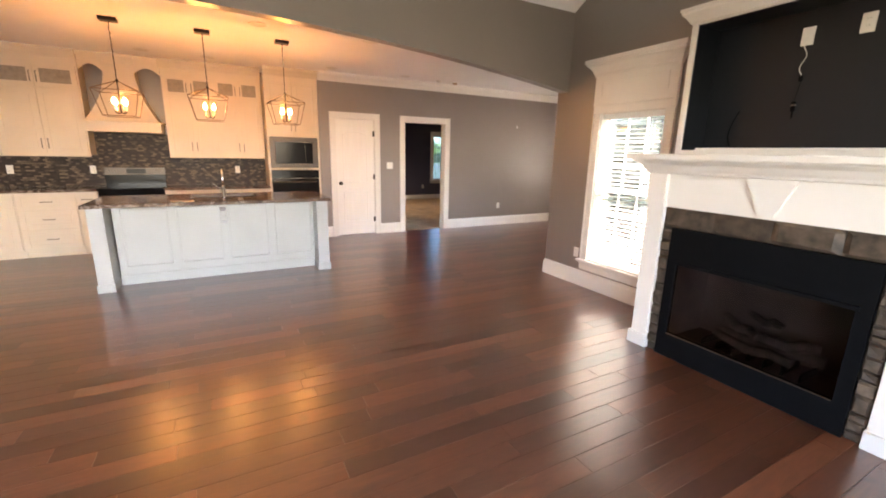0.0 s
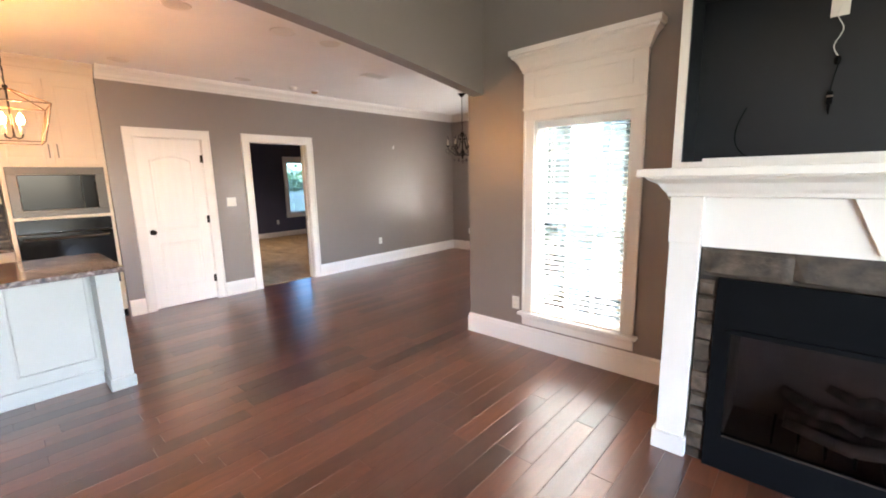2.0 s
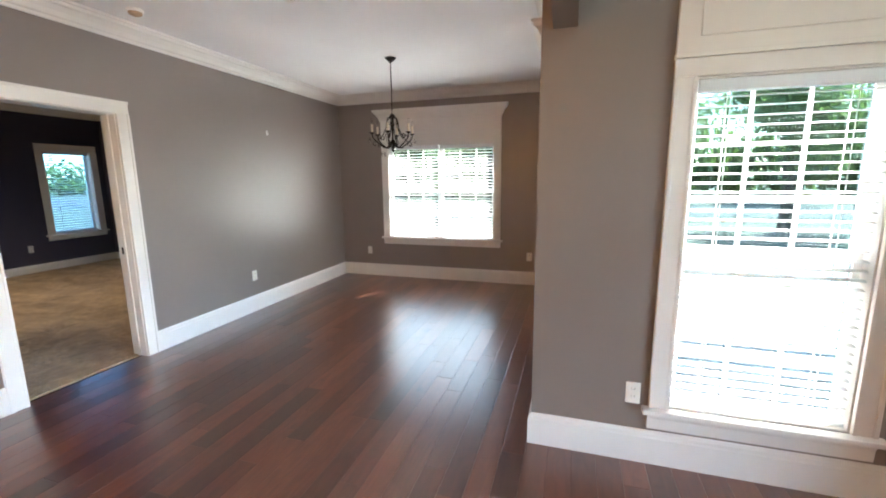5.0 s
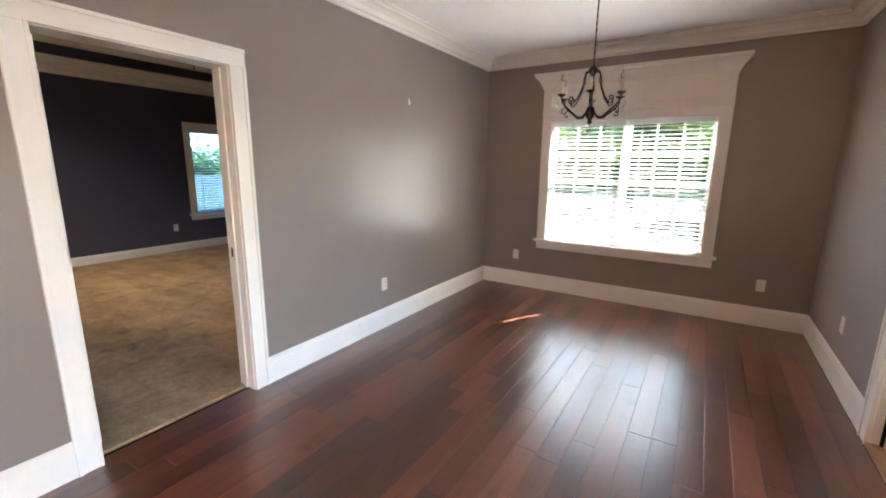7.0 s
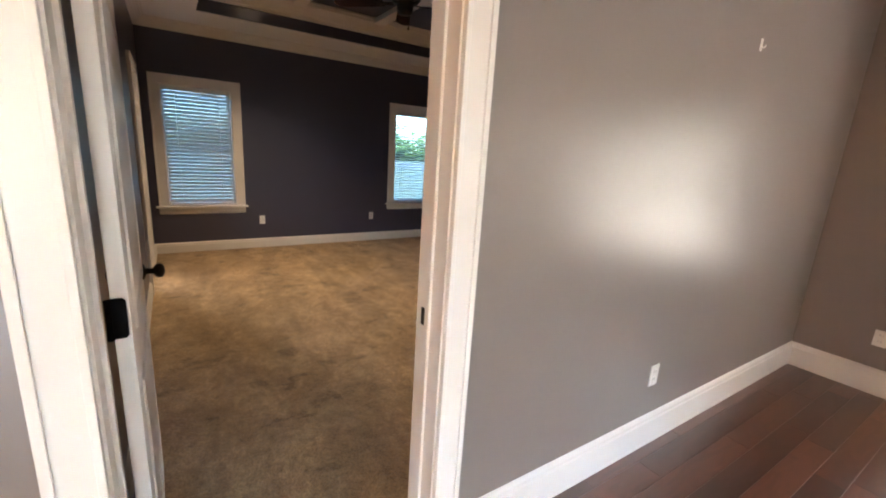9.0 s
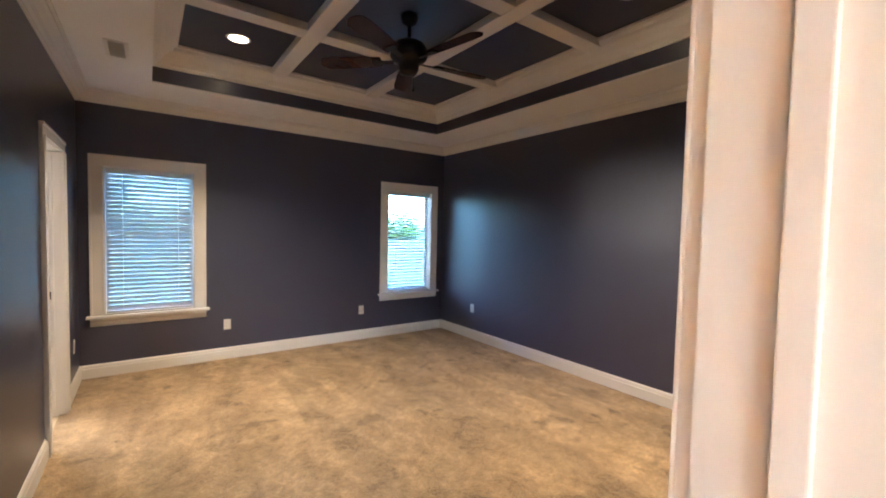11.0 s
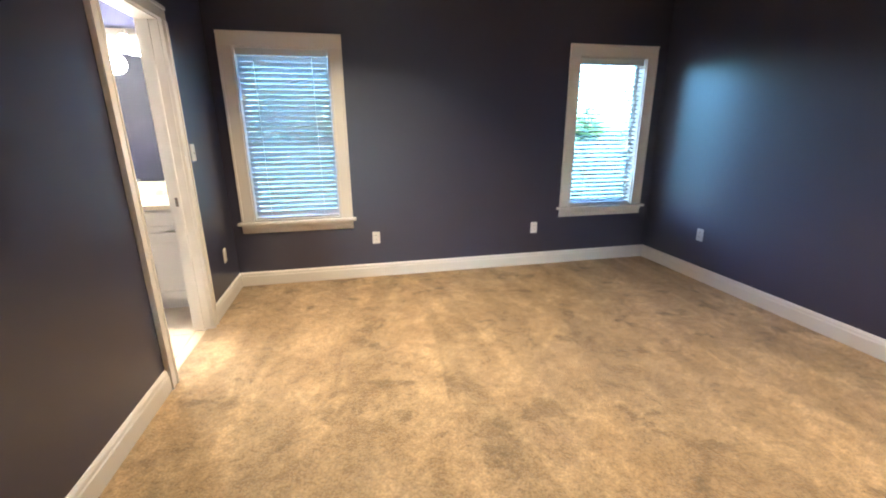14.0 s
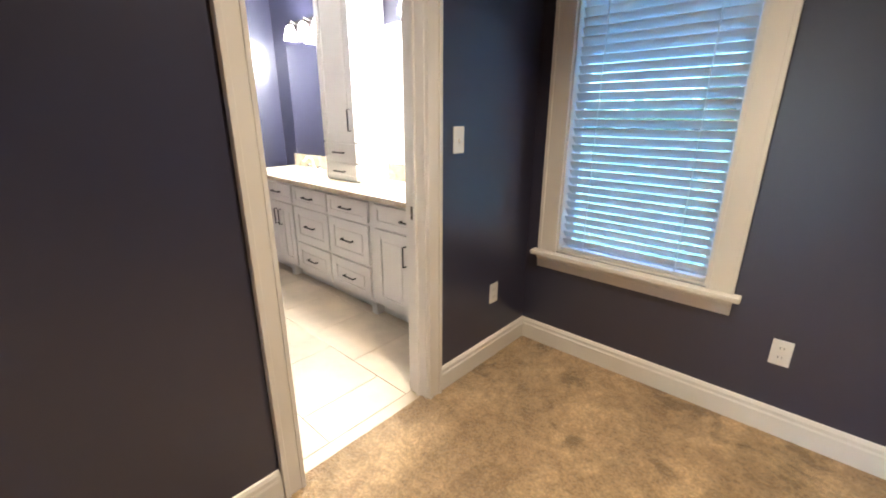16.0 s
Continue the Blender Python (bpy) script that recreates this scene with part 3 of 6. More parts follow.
def door_frame(name, m, o, thick, label, both=True, w=0.1):
    """Jamb and casing of a doorway; the casing stands on both faces."""
    u0, u1, v0, v1 = o
    ob = thing(name, m @ Vector(((u0 + u1) / 2, 0, 0)), label, "door frame", kind="structure")
    bm = bmesh.new()
    box(bm, (u0 - 0.004, 0.004, 0), (u0 + 0.006, -thick - 0.004, v1 + 0.002), 0, m)
    box(bm, (u1 - 0.006, 0.004, 0), (u1 + 0.004, -thick - 0.004, v1 + 0.002), 0, m)
    box(bm, (u0 + 0.006, 0.004, v1 - 0.006), (u1 - 0.006, -thick - 0.004, v1 + 0.004), 0, m)
    box(bm, (u0 + 0.005, -thick * 0.45, 0), (u0 + 0.016, -thick * 0.62, v1), 0.002, m)
    box(bm, (u1 - 0.016, -thick * 0.45, 0), (u1 - 0.005, -thick * 0.62, v1), 0.002, m)
    part("jamb", bm, TRIM, ob)
    faces = [m]
    if both:
        faces.append(m @ Matrix.Translation((0, -thick, 0)) @ Matrix.Diagonal((1, -1, 1, 1)))
    for fm in faces:
        bm = casing_bars(bmesh.new(), u0, u1, 0, v1, w, fm)
        part("side_casing", bm, TRIM, ob)
        bm = bmesh.new()
        box(bm, (u0 - w, 0, v1), (u1 + w, 0.021, v1 + w), 0.003, fm)
        box(bm, (u0 - w, 0.02, v1 + w - 0.02), (u1 + w, 0.029, v1 + w), 0.003, fm)
        box(bm, (u0 - 0.016, 0.02, v1), (u1 + 0.016, 0.025, v1 + 0.016), 0.002, fm)
        part("head_casing", bm, TRIM, ob)
    return ob


def panel_bm(bm, u0, u1, v0, v1, d, m, arch=0.0, both=True):
    """A raised panel: a sunk groove ring and a proud field, with an arched top if asked."""
    for s in ((1, -1) if both else (1,)):
        dd = d if s > 0 else 0
        n = 9
        top = [(u1 - (u1 - u0) * i / n, v1 + arch * math.sin(math.pi * i / n)) for i in range(n + 1)]
        outline = [(u0, v0), (u1, v0)] + top
        cu, cv = (u0 + u1) / 2, (v0 + v1) / 2

        def ring(inset, depth):
            return [bm.verts.new(m @ Vector((cu + (a - cu) * (1 - inset / ((u1 - u0) / 2)), dd + s * depth, cv + (b - cv) * (1 - inset / ((v1 - v0) / 2))))) for a, b in outline]

        rings = [ring(0, 0.0005), ring(0.005, 0.006), ring(0.018, 0.006), ring(0.026, 0.001), ring(0.05, 0.004)]
        for a, b in zip(rings, rings[1:]):
            for i in range(len(a)):
                bm.faces.new((a[i], a[(i + 1) % len(a)], b[(i + 1) % len(a)], b[i]))
        bm.faces.new(rings[-1])
    return bm


def door_leaf(parent, m, width, height, arch=0.05):
    """A two-panel leaf, its hinge edge at u = 0 and its front face at d = 0.035."""
    bm = box(bmesh.new(), (0, 0, 0.012), (width, 0.035, height), 0.002, m)
    leaf = part("leaf", bm, DOORWHITE, parent)
    part("upper_panel", panel_bm(bmesh.new(), 0.12, width - 0.12, 0.95, height - 0.24, 0.035, m, arch), DOORWHITE, leaf)
    part("lower_panel", panel_bm(bmesh.new(), 0.12, width - 0.12, 0.24, 0.80, 0.035, m), DOORWHITE, leaf)
    for s, d in ((1, 0.035), (-1, 0.0)):
        turn = m @ Matrix.Translation((width - 0.065, d, 0.94)) @ Euler((radians(-90 * s), 0, 0)).to_matrix().to_4x4()
        bm = lathe(bmesh.new(), [(0.03, 0.0), (0.032, 0.004), (0.026, 0.01), (0.012, 0.014), (0.011, 0.035), (0.022, 0.042), (0.028, 0.052), (0.027, 0.064), (0.016, 0.073), (0.0, 0.075)], (0, 0, 0), 16, turn)
        part("knob", bm, BRONZE, leaf, "dark bronze round knob", True)
    return leaf


def hinges(parent, m, heights, d=0.0):
    for v in heights:
        bm = bmesh.new()
        lathe(bm, [(0.007, -0.05), (0.007, 0.05)], (0, 0, 0), 8, m @ Matrix.Translation((0, d, v)))
        box(bm, (-0.03, d - 0.003, v - 0.045), (0.0, d, v + 0.045), 0.001, m)
        part("hinge", bm, BRONZE, parent, "dark bronze hinge")


door_frame("door_1", ON_NORTH, PANTRY, 0.14, "white casing round the closed pantry door")
pantry = thing("pantry_door", (2.58, 7.06, 0), "closed white two-panel arched pantry door", "door")
door_leaf(pantry, wall_frame((2.922, 7.085, 0), (-1, 0, 0), (0, -1, 0)), 0.684, 2.03)
hinges(pantry, wall_frame((2.922, 7.03, 0), (1, 0, 0), (0, -1, 0)), (0.28, 1.05, 1.8), 0.004)

door_frame("door_2", ON_NORTH, BEDDOOR, 0.14, "white casing round the open bedroom doorway")
bed_door = thing("bedroom_door", (3.56, 7.5, 0), "open white two-panel bedroom door with bronze hinges", "door")
swing = Matrix.Translation((3.536, 7.194, 0.01)) @ Matrix.Rotation(radians(91.4), 4, "Z")
door_leaf(bed_door, swing @ Matrix.Diagonal((1, -1, 1, 1)), 0.79, 2.02)
for v in (0.25, 1.04, 1.80):
    bm = prism(bmesh.new(), [(0, v - 0.05), (0.026, v - 0.05), (0.033, v - 0.043), (0.033, v + 0.043), (0.026, v + 0.05), (0, v + 0.05)], 0.0, 0.004, wall_frame((3.533, 7.1895, 0), (0, 1, 0), (1, 0, 0)))
    lathe(bm, [(0.007, -0.05), (0.007, 0.05)], (3.5315, 7.184, v), 10)
    part("hinge", bm, BLACKMETAL, bed_door, "black butt hinge")
part("strike_plate", boxes(((4.346, 7.118, 0.90), (4.3495, 7.148, 0.96)), bevel=0.0008), BRONZE, bpy.data.objects["door_2"], "dark bronze strike plate")

bath_frame = door_frame("door_3", BED_WEST, BATHDOOR, 0.10, "white casing round the bathroom doorway", w=0.082)
part("strike_plate", boxes(((3.348, 11.2855, 0.912), (3.378, 11.2895, 0.972)), bevel=0.0008), NICKEL, bath_frame, "satin nickel strike plate")


def sash(parent, name, u0, u1, v0, v1, d, m, cols, rows, glass):
    w = 0.032
    bm = boxes(((u0, d, v0), (u0 + w, d - 0.03, v1)), ((u1 - w, d, v0), (u1, d - 0.03, v1)), ((u0 + w, d, v0), (u1 - w, d - 0.03, v0 + w)), ((u0 + w, d, v1 - w), (u1 - w, d - 0.03, v1)), m=m)
    s = part(name, bm, VINYL, parent)
    part("pane", boxes(((u0 + w, d - 0.014, v0 + w), (u1 - w, d - 0.018, v1 - w)), m=m), glass, s).visible_shadow = False
    for i in range(1, cols):
        u = u0 + w + (u1 - u0 - 2 * w) * i / cols
        part("muntin", boxes(((u - 0.009, d - 0.004, v0 + w), (u + 0.009, d - 0.012, v1 - w)), m=m), VINYL, s)
    for i in range(1, rows):
        v = v0 + w + (v1 - v0 - 2 * w) * i / rows
        part("muntin", boxes(((u0 + w, d - 0.0045, v - 0.009), (u1 - w, d - 0.0115, v + 0.009)), m=m), VINYL, s)


def head_piece(ob, m, u0, u1, v, high, panels=1):
    """A frieze board with a sunk panel under a flared cornice."""
    f = v + high * 0.7
    bm = box(bmesh.new(), (u0, 0, v), (u1, 0.03, f), 0.003, m)
    box(bm, (u0 - 0.004, 0.0, v), (u1 + 0.004, 0.034, v + 0.022), 0.002, m)
    part("frieze", bm, TRIM, ob)
    step = (u1 - u0) / panels
    for i in range(panels):
        a, b = u0 + step * i + 0.09, u0 + step * (i + 1) - 0.09
        bm = bmesh.new()
        v0, v1 = v + 0.085, f - 0.075
        for x in (((a, v1 - 0.012), (b, v1)), ((a, v0), (b, v0 + 0.012)), ((a, v0 + 0.012), (a + 0.012, v1 - 0.012)), ((b - 0.012, v0 + 0.012), (b, v1 - 0.012))):
            box(bm, (x[0][0], 0.029, x[0][1]), (x[1][0], 0.037, x[1][1]), 0.002, m)
        part("panel_mould", bm, TRIM, ob)
    bm = bmesh.new()
    top = v + high
    levels = [(0.032, f - 0.03), (0.04, f - 0.03), (0.04, f - 0.012), (0.05, f), (0.06, f + 0.03), (0.085, f + 0.065), (0.105, f + 0.078), (0.105, f + 0.095), (0.12, f + 0.1), (0.12, top)]
    rings = []
    for d, z in levels:
        o = d - 0.03
        rings.append([bm.verts.new(m @ Vector(p)) for p in ((u0 - o, 0, z), (u0 - o, d, z), (u1 + o, d, z), (u1 + o, 0, z))])
    for a, b in zip(rings, rings[1:]):
        for i in range(4):
            bm.faces.new((a[i], a[(i + 1) % 4], b[(i + 1) % 4], b[i]))
    bm.faces.new(rings[0])
    bm.faces.new(rings[-1][::-1])
    part("cornice", bm, TRIM, ob, "flared white cornice")


def window(name, m, o, label, depth, casing, head, units=1, cols=3, rows=3, apron=0.085, glass=None, hung=True):
    u0, u1, v0, v1 = o
    ob = thing(name, m @ Vector(((u0 + u1) / 2, 0, v0)), label, "window", kind="structure")
    bm = boxes(((u0 - 0.001, 0, v0), (u0 + 0.008, -depth, v1)), ((u1 - 0.008, 0, v0), (u1 + 0.001, -depth, v1)), ((u0 + 0.008, 0, v1 - 0.008), (u1 - 0.008, -depth, v1 + 0.001)), ((u0 + 0.008, -0.001, v0 - 0.001), (u1 - 0.008, -depth, v0 + 0.008)), m=m)
    part("window_frame", bm, TRIM, ob)
    step = (u1 - u0) / units
    for i in range(units):
        a, b = u0 + step * i + 0.008, u0 + step * (i + 1) - 0.008
        if i:
            a += 0.012
            part("mullion", boxes(((a - 0.045, -0.085, v0 + 0.008), (a + 0.0, -depth + 0.01, v1 - 0.008)), m=m), VINYL, ob)
        mid = (v0 + v1) / 2
        if not hung:
            sash(ob, "sash", a, b, v0 + 0.008, v1 - 0.008, -0.09, m, cols, rows, glass or GLASS)
            continue
        sash(ob, "upper_sash", a, b, mid - 0.018, v1 - 0.008, -0.112, m, cols, rows, glass or GLASS)
        sash(ob, "lower_sash", a, b, v0 + 0.008, mid + 0.018, -0.08, m, cols, rows, glass or GLASS)
    part("side_casing", casing_bars(bmesh.new(), u0, u1, v0, v1, casing, m), TRIM, ob)
    if head:
        part("head_casing", box(bmesh.new(), (u0 - casing, 0, v1), (u1 + casing, 0.022, v1 + 0.08), 0.003, m), TRIM, ob)
        head_piece(ob, m, u0 - casing, u1 + casing, v1 + 0.08, head, units)
    else:
        bm = box(bmesh.new(), (u0 - casing, 0, v1), (u1 + casing, 0.021, v1 + casing), 0.003, m)
        box(bm, (u0 - casing, 0.02, v1 + casing - 0.02), (u1 + casing, 0.029, v1 + casing), 0.003, m)
        part("head_casing", bm, TRIM, ob)
    bm = box(bmesh.new(), (u0 - casing - 0.03, 0.0, v0 - 0.028), (u1 + casing + 0.03, 0.06, v0 - 0.002), 0.006, m)
    part("window_sill", bm, TRIM, ob)
    o2 = [(0, v0 - 0.028), (0.034, v0 - 0.028), (0.028, v0 - 0.05), (0.022, v0 - 0.06), (0.018, v0 - 0.03 - apron), (0, v0 - 0.03 - apron)]
    part("apron", prism(bmesh.new(), o2, u0 - casing, u1 + casing, m), TRIM, ob)
    return ob


def blind(name, m, o, label, tilt, units=1, pitch=0.043, gap=0.0, cord=0.0016, mat=None):
    """A slatted blind hung inside the opening."""
    u0, u1, v0, v1 = o
    mat = mat or SLAT
    ob = thing(name, m @ Vector(((u0 + u1) / 2, -0.04, v1)), label, "window blind")
    step = (u1 - u0) / units
    for i in range(units):
        a, b = u0 + step * i + 0.014 + (0.004 if i else 0), u0 + step * (i + 1) - 0.014
        part("headrail", box(bmesh.new(), (a, -0.012, v1 - 0.062), (b, -0.066, v1 - 0.009), 0.004, m), mat, ob)
        part("bottom_rail", box(bmesh.new(), (a, -0.015, v0 + 0.012 + gap), (b, -0.062, v0 + 0.03 + gap), 0.004, m), mat, ob)
        n = 1 + int((v1 - 0.085 - (v0 + 0.045 + gap)) / pitch)
        share = None
        for k in range(n):
            v = v1 - 0.085 - k * pitch
            if share is None:
                bm = bmesh.new()
                prof = [(-0.024, 0.0), (-0.012, 0.0028), (0.0, 0.0036), (0.012, 0.0028), (0.024, 0.0), (0.024, -0.0024), (-0.024, -0.0024)]
                c, s = math.cos(radians(tilt)), math.sin(radians(tilt))
                prism(bm, [(-0.039 + d * c - z * s, v + d * s + z * c) for d, z in prof], a + 0.003, b - 0.003, m)
                first = part("slat", bm, mat, ob)
                share, v_first = first.data, v
            else:
                sl = new("slat", share)
                sl.parent = ob
                sl.matrix_parent_inverse = ob.matrix_basis.inverted()
                sl.location = (0, 0, v - v_first)
        for u in (a + 0.13, b - 0.13):
            for d in (-0.0135, -0.0645):
                part("ladder_cord", tube(bmesh.new(), [m @ Vector((u, d, v1 - 0.06)), m @ Vector((u, d, v0 + 0.03 + gap))], cord, 5), TAPE, ob)
    return ob


window("window_1", ON_LIVING, LIVINGWIN, "tall white window with grilles under a panelled head and flared cornice", 0.16, 0.095, 0.46, cols=3, rows=3, apron=0.09, glass=DIM_LIVING)
blind("living_blind", ON_LIVING, LIVINGWIN, "white slatted blind with open slats in the tall window", -6)
window("window_2", ON_EAST, DININGWIN, "double white window with grilles under a panelled head and cornice", 0.16, 0.1, 0.43, units=2, cols=3, rows=2, apron=0.085, glass=DIM_DINING)
blind("dining_blind", ON_EAST, DININGWIN, "white slatted blinds with open slats in the double window", -16, units=2)
window("window_3", BED_NORTH, BEDWIN_A, "white framed bedroom window with sill and apron", 0.16, 0.11, 0, cols=1, rows=1, apron=0.075, glass=DIM_BEDROOM, hung=False)
blind("bedroom_blind", BED_NORTH, BEDWIN_A, "white slatted bedroom blind with half closed slats", 51, cord=0.003, mat=THICKSLAT)
window("window_4", BED_NORTH, BEDWIN_B, "white framed bedroom window with sill and apron beside the corner", 0.16, 0.11, 0, cols=1, rows=1, apron=0.075, glass=DIM_BEDROOM, hung=False)
blind("bedroom_blind", BED_NORTH, BEDWIN_B, "white slatted bedroom blind with half open slats", -14, cord=0.003, mat=THICKSLAT)

# glazed outer door
u0, u1, v0, v1 = PATIODOOR
patio = thing("door_4", (5.39, 3.71, 0), "white casing with a panelled head round the outer door", "door frame", kind="structure")
part("jamb", boxes(((u0 - 0.004, 0.004, 0), (u0 + 0.006, -0.162, v1 + 0.002)), ((u1 - 0.006, 0.004, 0), (u1 + 0.004, -0.162, v1 + 0.002)), ((u0 + 0.006, 0.004, v1 - 0.006), (u1 - 0.006, -0.162, v1 + 0.004)), m=ON_SOUTH), TRIM, patio)
part("side_casing", casing_bars(bmesh.new(), u0, u1, 0, v1, 0.105, ON_SOUTH), TRIM, patio)
part("head_casing", box(bmesh.new(), (u0 - 0.105, 0, v1), (u1 + 0.105, 0.022, v1 + 0.06), 0.003, ON_SOUTH), TRIM, patio)
head_piece(patio, ON_SOUTH, u0 - 0.105, u1 + 0.105, v1 + 0.06, 0.38)
part("threshold", box(bmesh.new(), (u0, 0.02, 0.0), (u1, -0.16, 0.022), 0.004, ON_SOUTH), OAK, patio, "bare oak threshold")
# Black bars draw the shadow in the gap between jamb and leaf.
part("shadow_gap_strip", boxes(((u1 - 0.02, -0.036, 0.022), (u1 - 0.0065, -0.0495, v1 - 0.01)), ((u0 + 0.0065, -0.036, 0.022), (u0 + 0.02, -0.0495, v1 - 0.01)), ((u0 + 0.02, -0.036, v1 - 0.02), (u1 - 0.02, -0.0495, v1 - 0.0065)), m=ON_SOUTH), BLACKMETAL, patio, "black strip for the shaded gap at the weather strip")
glazed = thing("patio_door", (5.39, 3.66, 0.022), "closed white outer door with a blind behind its glass", "door")
w = 0.115
part("leaf", boxes(((u0 + 0.007, -0.05, 0.026), (u0 + w, -0.095, v1 - 0.008)), ((u1 - w, -0.05, 0.026), (u1 - 0.007, -0.095, v1 - 0.008)), ((u0 + w, -0.05, 0.026), (u1 - w, -0.095, 0.27)), ((u0 + w, -0.05, v1 - 0.14), (u1 - w, -0.095, v1 - 0.008)), m=ON_SOUTH), DOORWHITE, glazed)
part("pane", boxes(((u0 + w, -0.07, 0.27), (u1 - w, -0.076, v1 - 0.14)), m=ON_SOUTH), DOUBLE, glazed).visible_shadow = False
door_slat = None
for k in range(62):
    v = v1 - 0.16 - k * 0.0262
    if door_slat is None:
        c, s = math.cos(radians(-35)), math.sin(radians(-35))
        slat_bm = prism(bmesh.new(), [(-0.086 + d * c - z * s, v + d * s + z * c) for d, z in ((-0.014, 0.0), (0.0, 0.0012), (0.014, 0.0), (0.014, -0.001), (-0.014, -0.001))], u0 + w + 0.004, u1 - w - 0.004, ON_SOUTH)
        door_slat, v_first = part("slat", slat_bm, SLAT, glazed, "narrow white slat of the built-in blind").data, v
    else:
        sl = new("slat", door_slat)
        sl.parent = glazed
        sl.matrix_parent_inverse = glazed.matrix_basis.inverted()
        sl.location = (0, 0, v - v_first)
for v, r in ((0.95, 0.028), (1.09, 0.024)):
    turn = ON_SOUTH @ Matrix.Translation((u1 - 0.06, -0.05, v)) @ Euler((radians(-90), 0, 0)).to_matrix().to_4x4()
    part("knob", lathe(bmesh.new(), [(r, 0.0), (r, 0.006), (0.012, 0.012), (0.011, 0.035), (0.022, 0.042), (r, 0.055), (0.015, 0.07), (0, 0.072)], (0, 0, 0), 14, turn), BRONZE, glazed, "dark bronze knob and deadbolt", True)


# ---- fireplace ----
fire = thing("fireplace", (3.7, 1.013, 0), "white mantel fireplace with a gray stone surround and black firebox", "fireplace")
C = 1.013
part("side_panel", boxes(((3.40, C + 0.658, 0), (4.10, C + 0.775, 1.40))), TRIM, fire)
part("side_panel", boxes(((3.40, C - 0.775, 0), (4.10, C - 0.658, 1.40))), TRIM, fire)
for s in (1, -1):
    p = part("pilaster", box(bmesh.new(), (3.352, C + s * 0.658, 0), (3.40, C + s * 0.795, 1.40), 0.004), TRIM, fire)
    part("plinth", box(bmesh.new(), (3.335, C + s * 0.650, 0), (3.42, C + s * 0.815, 0.105), 0.008), TRIM, p)
    part("cap_block", box(bmesh.new(), (3.336, C + s * 0.654, 1.155), (3.352, C + s * 0.799, 1.40), 0.004), TRIM, p)
    part("base_return", boxes(((3.42, C + s * 0.775, 0), (4.08, C + s * 0.793, 0.11))), TRIM, p)
bm = boxes(((3.372, C - 0.656, 1.14), (3.42, C + 0.656, 1.42)))
frieze = part("frieze", bm, TRIM, fire)
bm = bmesh.new()
ring = [(C - 0.155, 1.42), (C + 0.155, 1.42), (C + 0.042, 1.16), (C - 0.042, 1.16)]
fa = [bm.verts.new((3.352, y, z)) for y, z in ring]
fb = [bm.verts.new((3.373, y, z)) for y, z in ring]
for i in range(4):
    bm.faces.new((fa[i], fa[(i + 1) % 4], fb[(i + 1) % 4], fb[i]))
bm.faces.new(fa)
bm.faces.new(fb[::-1])
part("keystone", bm, TRIM, frieze)
bm = bmesh.new()
rings = []
for d, z in [(0.0, 1.385), (0.012, 1.39), (0.016, 1.405), (0.03, 1.42), (0.05, 1.45), (0.085, 1.468), (0.095, 1.478), (0.095, 1.484)]:
    rings.append([bm.verts.new(p) for p in ((4.10, C - 0.80 - d, z), (3.336 - d, C - 0.80 - d, z), (3.336 - d, C + 0.80 + d, z), (4.10, C + 0.80 + d, z))])
for a, b in zip(rings, rings[1:]):
    for i in range(4):
        bm.faces.new((a[i], a[(i + 1) % 4], b[(i + 1) % 4], b[i]))
bm.faces.new(rings[0])
bm.faces.new(rings[-1][::-1])
part("bed_mould", bm, TRIM, fire)
part("mantel_shelf", box(bmesh.new(), (3.205, C - 0.93, 1.484), (4.10, C + 0.93, 1.524), 0.006), TRIM, fire)
# media niche over the mantel
NY, NX, NT = 0.862, 3.765, 2.49
part("niche_frame", boxes(((NX, C + NY, 1.524), (4.10, C + NY + 0.045, NT + 0.03)), ((NX, C - NY - 0.045, 1.524), (4.10, C - NY, NT + 0.03)), ((NX, C - NY, NT), (4.10, C + NY, NT + 0.03)), ((NX, C - NY, 1.524), (4.10, C + NY, 1.56))), TRIM, fire)
part("niche_back", boxes(((4.05, C - NY, 1.56), (4.07, C + NY, NT))), NICHE, fire, "black-painted media niche")
part("niche_lining", boxes(((NX + 0.012, C + NY - 0.006, 1.561), (4.05, C + NY - 0.001, NT))), NICHE, fire)
part("niche_lining", boxes(((NX + 0.012, C - NY + 0.001, 1.561), (4.05, C - NY + 0.006, NT))), NICHE, fire)
part("niche_lining", boxes(((NX + 0.012, C - NY + 0.006, NT - 0.006), (4.05, C + NY - 0.006, NT - 0.001))), NICHE, fire)
bm = bmesh.new()
rings = []
for d, z in [(0.0, 2.50), (0.012, 2.505), (0.018, 2.52), (0.035, 2.545), (0.055, 2.565), (0.06, 2.57), (0.06, 2.59), (0.068, 2.592), (0.068, 2.61)]:
    y = NY + 0.047 + d
    rings.append([bm.verts.new(p) for p in ((4.10, C - y, z), (NX - 0.002 - d, C - y, z), (NX - 0.002 - d, C + y, z), (4.10, C + y, z))])
for a, b in zip(rings, rings[1:]):
    for i in range(4):
        bm.faces.new((a[i], a[(i + 1) % 4], b[(i + 1) % 4], b[i]))
bm.faces.new(rings[0])
bm.faces.new(rings[-1][::-1])
part("niche_cornice", bm, TRIM, fire)
part("backing", boxes(((3.386, C - 0.656, 0), (3.40, C - 0.54, 1.14)), ((3.386, C + 0.54, 0), (3.40, C + 0.656, 1.14)), ((3.386, C - 0.54, 0.96), (3.40, C + 0.54, 1.14))), GROUT, fire)


